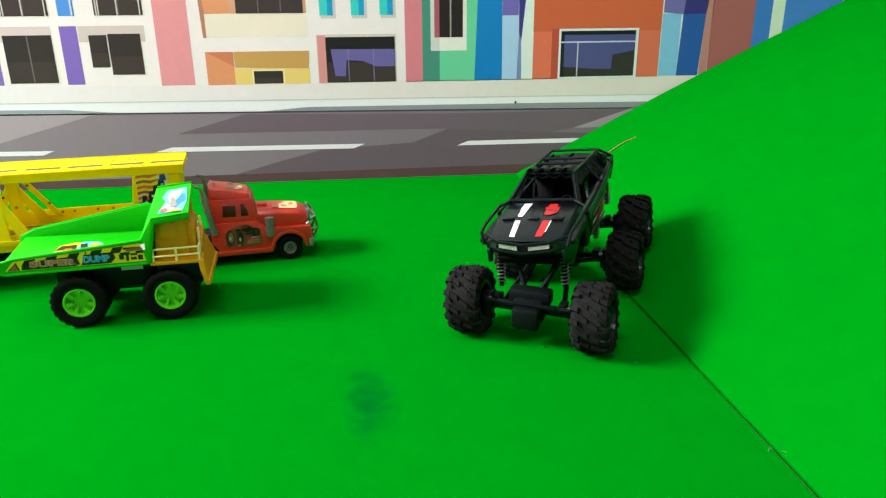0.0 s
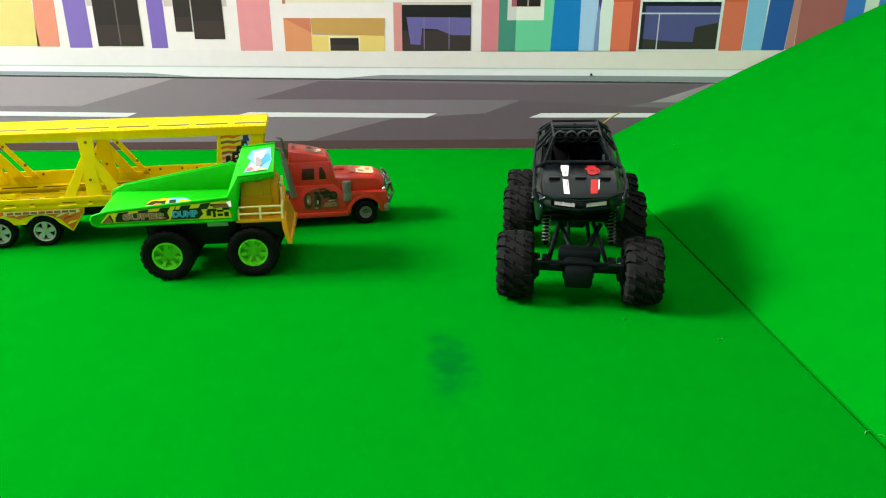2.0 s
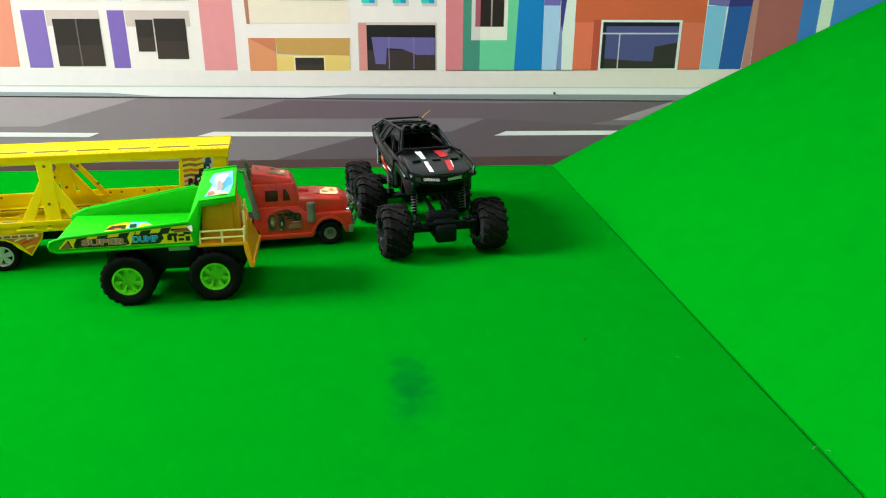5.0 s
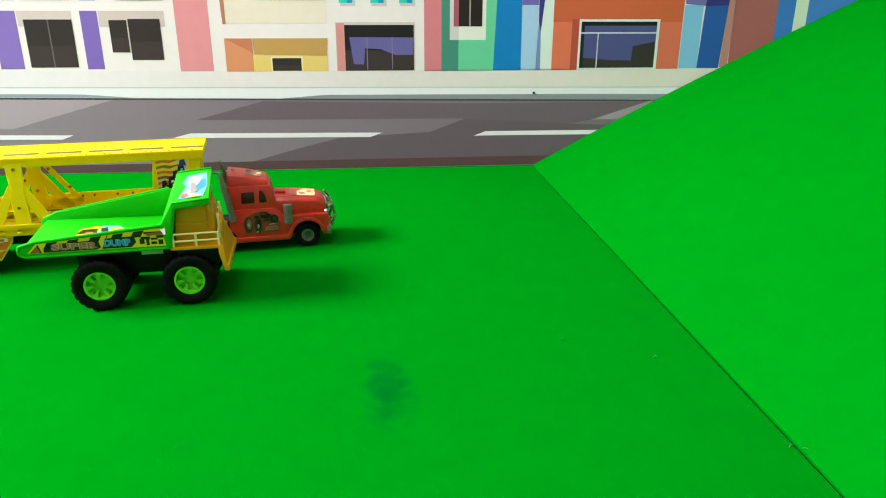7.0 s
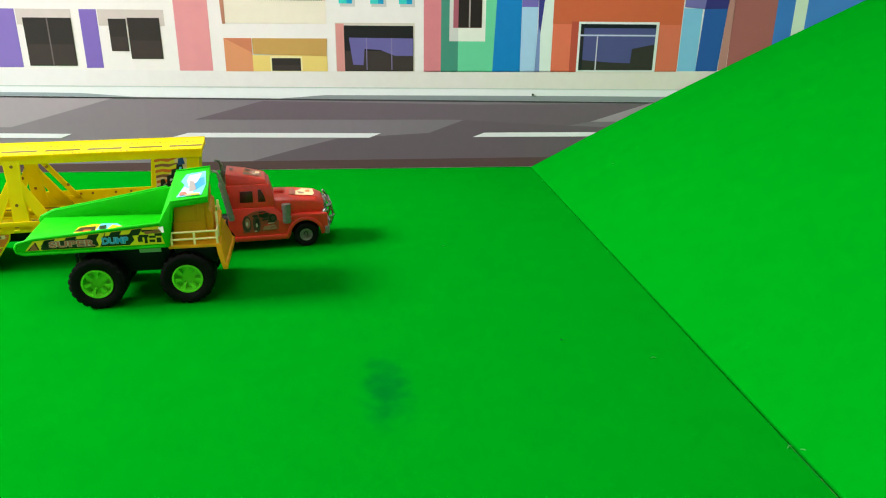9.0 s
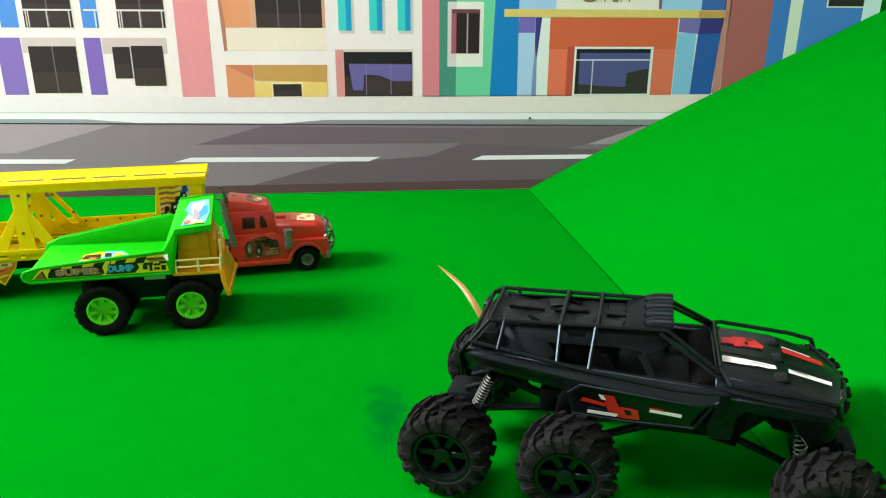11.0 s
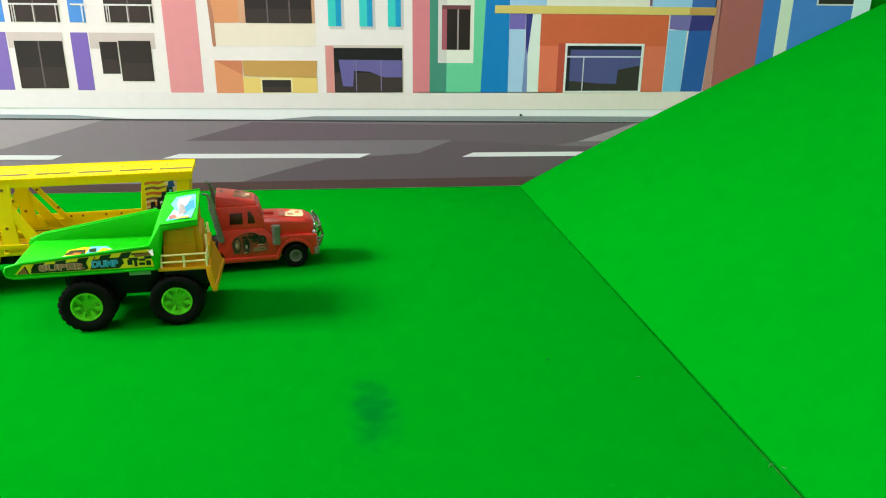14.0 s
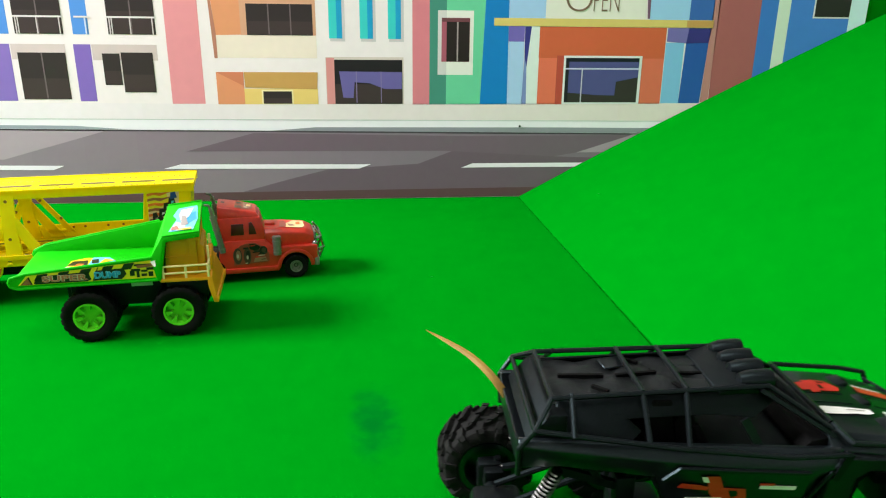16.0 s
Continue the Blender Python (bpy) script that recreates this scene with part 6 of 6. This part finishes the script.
    loft(bm, rings)
    aerial = part("aerial", bm, TAN, d, "thin tan strip, bent back")
    # wheels
    tyre = crawler_tyre(WHEEL_R, 0.0375, 0.021, DUSTY)
    bm = bmesh.new()
    h = 0.0175
    lathe(bm, [(0.0185, -h), (0.0218, -h), (0.0218, h), (0.0195, h), (0.0180, h * 0.5), (0.0178, -h)], AXLE_X, 28, True)
    lathe(bm, [(0.0001, h * 0.10), (0.0182, h * 0.05), (0.0182, -h * 0.05), (0.0001, -h * 0.05)], AXLE_X, 24)
    for i in range(6):
        box(bm, h * 0.05, h * 0.72, -0.0026, 0.0026, 0.006, 0.0185, 0.0006, 1, m=Matrix.Rotation(math.pi * i / 3, 4, "X"))
    for i in range(12):
        a = math.pi * i / 6 + 0.26
        rod(bm, (h * 0.96, 0.0203 * math.cos(a), 0.0203 * math.sin(a)), (h * 1.03, 0.0203 * math.cos(a), 0.0203 * math.sin(a)), 0.0008, 6)
    lathe(bm, [(0.0068, h * 0.05), (0.0062, h * 0.85), (0.0030, h * 0.92), (0.0001, h * 0.92)], AXLE_X, 14)
    rim = mesh_of("rim", bm, GLOSS, True)
    wheels = []
    for key, y in AXLES.items():
        for s in (1, -1):
            wheels.append((add_wheel(d, pose(s * half_track(y), y, WHEEL_R), tyre, rim, "black rim with a dusty knobbly tyre"), s, y))
    for o in list(body.children) + [o for o in d.children if o.name.split(".")[0] in ("arch", "inner_arch", "chassis")]:
        o.location.z += 0.006
    # the body sags on its springs
    for o in d.children:
        if o.name.split(".")[0] not in ("wheel", "axle", "shock_absorber"):
            o.location.z -= 0.003
    return d, wheels, axles, aerial


crawler, crawler_wheels, crawler_axles, crawler_aerial = build_crawler()



# ---------------------------------------------------------------- bits of lint on the sheets
LINT = mat("white_lint", (0.06, 0.33, 0.07), 0.8, vary=0.1, scale=200)


def lint(x, y, z, length, turn):
    bm = bmesh.new()
    m = pose(x, y, z, 0, 0, turn)
    tube(bm, [m @ Vector(p) for p in ((-length / 2, 0, 0.0006), (0, length * 0.12, 0.0009), (length / 2, -length * 0.05, 0.0006))], 0.0003, 6)
    return tagged(part("lint", bm, LINT), "tiny white fibre lying on the green sheet", "lint", "lint on the sheets")


lint(0.3215, 0.192, 0.0, 0.007, 35)
lint(0.3290, 0.186, 0.0012, 0.004, -20)
lint(0.3240, 0.8105, 0.0, 0.004, 70)
lint(0.4290, 0.962, ramp_height(0.429), 0.004, 15)
lint(0.0930, 0.690, 0.0, 0.003, 30)
lint(0.2687, 0.3442, 0.0, 0.005, 5)
lint(-0.0200, 1.168, 0.0, 0.006, 5)
lint(0.1500, 1.170, 0.0, 0.004, -8)
bm = bmesh.new()
bmesh.ops.create_icosphere(bm, subdivisions=1, radius=0.0009, matrix=Matrix.Translation((0.1871, 0.3896, 0.0007)))
tagged(part("crumb", bm, mat("dark_crumb", (0.01, 0.06, 0.012), 0.8, vary=0.2, scale=300)), "tiny dark green crumb lying on the green sheet", "crumb")
bm = bmesh.new()
bmesh.ops.create_cone(bm, cap_ends=True, segments=12, radius1=0.0024, radius2=0.0019, depth=0.0022, matrix=Matrix.Translation((0.3238, WALL_Y - 0.0013, 0.150)) @ Matrix.Rotation(radians(90), 4, "X"))
tagged(part("pin", bm, MATT), "small dark pin head in the printed board", "pin")



# ---------------------------------------------------------------- what moves
# seconds, x, y, z of the crawler's middle on the ground, and its pitch, lean and heading in degrees
DRIVE = [
    (0.0, 0.2400, 0.5200, 0.0162, -2.2, 6.0, 150.9), (0.1, 0.2380, 0.5170, 0.0160, -2.2, 6.0, 150.9), (0.2, 0.2010, 0.4540, 0.0085, -1.0, 2.5, 151.7),
    (0.3, 0.1362, 0.3430, 0.002, -0.3, 0, 152.0), (0.4, 0.0730, 0.2120, -0.002, 0.2, 0, 157.0), (0.5, 0.0205, 0.1135, -0.006, 0.8, 0.2, 160.8),
    (0.6, 0.0120, 0.0850, -0.009, 1.7, 1, 160.5), (0.7, 0.0115, 0.0832, -0.009, 1.8, 1.1, 160.4), (1.0, 0.0115, 0.0830, -0.009, 1.8, 1.1, 160.4), (1.1, 0.0215, 0.1030, -0.008, 1.5, 0.8, 161.2),
    (1.2, 0.0540, 0.1760, -0.004, 1.0, 0.3, 163.0), (1.3, 0.0925, 0.2720, 0, 0.7, 0.3, 165.5), (1.4, 0.1290, 0.4100, 0.004, 0.5, 0.6, 169.5),
    (1.5, 0.1610, 0.5270, 0.008, 0.5, 1.2, 172.0), (1.6, 0.1697, 0.5642, 0.0115, 0.9, 2.0, 170.4), (1.7, 0.1701, 0.5662, 0.0119, 0.95, 2.3, 170.0), (2.2, 0.1701, 0.5662, 0.0119, 0.95, 2.3, 170.0),
    (2.3, 0.1700, 0.5370, 0.009, 0.7, 1.5, 172.5), (2.4, 0.1610, 0.4270, 0.004, 0.2, 1.0, 174.6), (2.5, 0.1540, 0.3020, 0, 0, 1.0, 178.2),
    (2.6, 0.1635, 0.1630, -0.004, 0.8, 1.2, 185.2), (2.7, 0.1785, 0.0930, -0.0065, 1.4, 0.8, 186.5), (2.8, 0.1795, 0.0914, -0.0067, 1.5, 0.7, 186.6), (3.3, 0.1795, 0.0914, -0.0067, 1.5, 0.7, 186.6),
    (3.4, 0.1755, 0.1100, -0.006, 1.1, 0.9, 187.6), (3.5, 0.1650, 0.1740, -0.004, 0.4, 1.1, 188.5), (3.6, 0.1315, 0.3320, 0, 0, 0.8, 191.8),
    (3.7, 0.1025, 0.4880, 0.004, 0.2, 0.6, 192.6), (3.8, 0.0660, 0.6500, 0.008, 0.5, 0.5, 192.3), (3.9, 0.0360, 0.7680, 0.010, 0.9, 0.5, 191.6),
    (4.0, 0.0313, 0.7850, 0.0090, 0.7, 0.5, 191.7), (5.4, 0.0313, 0.7850, 0.0090, 0.7, 0.5, 191.7),
    (5.6, 0.0440, 0.7120, 0.009, 0.5, 0, 193.0), (5.8, 0.0800, 0.5900, 0.004, 0, 0, 204.0), (6.0, 0.1350, 0.4600, 0, 0, 0, 217.0), (6.2, 0.2150, 0.3400, 0.004, 2.5, 0, 236.0), (6.4, 0.3250, 0.2600, 0.027, 14.5, 0, 254.0),
    (6.6, 0.4500, 0.2050, 0.0672, 26, 0, 265.0), (6.8, 0.5700, 0.1750, 0.1265, 27, 0, 269.0), (7.0, 0.6500, 0.1600, 0.1668, 26.5, 0, 270.0), (7.2, 0.6900, 0.1500, 0.1868, 26.3, 0, 270.0),
    (7.7, 0.6900, 0.1400, 0.1868, 26.3, 0, 270.0), (7.8, 0.6200, 0.1300, 0.1517, 26.7, 0, 272.0), (7.95, 0.5585, 0.1180, 0.1207, 26.9, 0, 275.0), (8.05, 0.5635, 0.1180, 0.1232, 26.9, 0, 275.0), (8.2, 0.6700, 0.1300, 0.1768, 26.4, 0, 272.0), (8.4, 0.6900, 0.1400, 0.1868, 26.3, 0, 270.0),
    (9.7, 0.6900, 0.1300, 0.1868, 26.3, 0, 262.0), (9.8, 0.6300, 0.0600, 0.1568, 26.5, 0, 248.0), (9.9, 0.4900, 0.0420, 0.0820, 24.0, -1, 241.0), (10.0, 0.3130, 0.1280, 0.0230, 9.5, -3, 243.0), (10.1, 0.2370, 0.1890, 0.003, 4.0, 0.5, 246.5),
    (10.2, 0.2093, 0.2135, -0.005, 1.8, 3.5, 248.2), (10.3, 0.2080, 0.2142, -0.005, 1.8, 3.5, 248.2), (11.5, 0.2080, 0.2142, -0.005, 1.8, 3.5, 248.2),
    (11.7, 0.2350, 0.1900, 0.006, 3.5, 0, 250.0), (11.9, 0.3100, 0.1650, 0.0232, 12.5, 0, 258.0), (12.1, 0.4150, 0.1480, 0.0525, 23.5, 0, 266.0), (12.3, 0.5380, 0.1180, 0.1101, 27.1, 0, 269.0), (12.4, 0.6200, 0.1400, 0.1517, 26.7, 0, 270.0), (12.6, 0.6900, 0.1400, 0.1868, 26.3, 0, 270.0),
    (15.4, 0.6900, 0.1400, 0.1868, 26.3, 0, 270.0), (15.6, 0.5750, 0.0900, 0.1290, 27, 0, 264.0), (15.7, 0.4050, 0.1120, 0.0485, 22.5, 2, 264.2), (15.8, 0.3053, 0.1242, 0.0215, 11.4, 5.5, 264.6), (15.9, 0.2450, 0.1150, 0.009, 3.6, 2.5, 265.8), (16.0, 0.2250, 0.1110, 0.0050, 0.8, 0.8, 266.6),
]


# seconds, and how many degrees the strip swings forwards over the car
AERIAL = [(0.0, 0), (9.6, 0), (9.7, 52), (9.8, 104), (10.0, 104), (10.1, 80), (10.15, 40), (10.2, 4), (10.3, 0), (12.0, 0), (12.1, 52), (12.2, 104), (12.4, 104), (12.5, 52), (12.6, 0), (15.3, 0), (15.4, 52), (15.5, 104), (15.6, 84), (15.65, 42), (15.7, 0), (16.0, 0)]


def body_pose(row):
    _, x, y, z, p, l, h = row
    return pose(x, y, z, 0, 0, h) @ pose(0, 0, 0, p, l, 0)


def wheel_lift(row, s, y):
    """How far a wheel moves up on its spring to stand on the ground sheet or on the sloping sheet."""
    at = body_pose(row) @ Vector((s * half_track(y), y, WHEEL_R))
    stand = WHEEL_R
    if at.x > SEAM - 0.03:
        lean = math.atan2(ramp_height(at.x + 0.01) - ramp_height(at.x - 0.01), 0.02) if at.x > SEAM + 0.012 else math.atan2(0.062, 0.1156)
        stand = max(WHEEL_R, (ramp_height(at.x) if at.x > SEAM + 0.0008 else (at.x - SEAM) * math.tan(lean)) + WHEEL_R / math.cos(lean))
    return max(-0.026, min(0.026, stand + 0.0003 - at.z))


def roll_rows(s, y):
    """Rows of a wheel's own poses: it rolls by the way that the car goes along its heading and rides on its spring."""
    rows, turn = [], 0.0
    for one, two in zip(DRIVE, DRIVE[1:]):
        (ta, xa, ya, za, *_, ha), (tb, xb, yb, zb, *_, hb) = one, two
        h = radians((ha + hb) / 2)
        way = Vector((xb - xa, yb - ya))
        gone = math.copysign(math.hypot(way.length, zb - za), way.dot(Vector((-math.sin(h), math.cos(h))))) if way.length > 1e-6 else 0.0
        angle = math.degrees(gone / WHEEL_R)
        n = max(1, math.ceil(abs(angle) / 75))
        n = min(n, max(1, round((tb - ta) * FPS)))
        la, lb = wheel_lift(one, s, y), wheel_lift(two, s, y)
        for i in range(n):
            rows.append((ta + (tb - ta) * i / n, turn + angle * i / n, la + (lb - la) * i / n))
        turn += angle
    rows.append((DRIVE[-1][0], turn, wheel_lift(DRIVE[-1], s, y)))
    return [(t, pose(s * half_track(y), y, WHEEL_R + up) @ pose(0, 0, 0, -a, 0, 0) @ pose(0, 0, 0, 0, 0, 0 if s > 0 else 180)) for t, a, up in rows]


def axle_rows(y):
    """Rows of an axle's own poses: it follows its two wheels."""
    rows = []
    for row in DRIVE:
        right, left = wheel_lift(row, 1, y), wheel_lift(row, -1, y)
        tilt = math.degrees(math.atan2(right - left, 2 * half_track(y)))
        rows.append((row[0], pose(0, y, WHEEL_R + (right + left) / 2, 0, -tilt, 0) @ pose(0, -y, -WHEEL_R)))
    return rows


def motions():
    walk(crawler, [(row[0], body_pose(row)) for row in DRIVE])
    for w, s, y in crawler_wheels:
        walk(w, roll_rows(s, y))
    for a, y in crawler_axles:
        walk(a, axle_rows(y))
    foot = Vector((-0.023, -0.124, 0.094))
    walk(crawler_aerial, [(t, pose(*foot + Vector((0, 0, -0.003)), -a) @ Matrix.Translation(-foot)) for t, a in AERIAL])


motions()
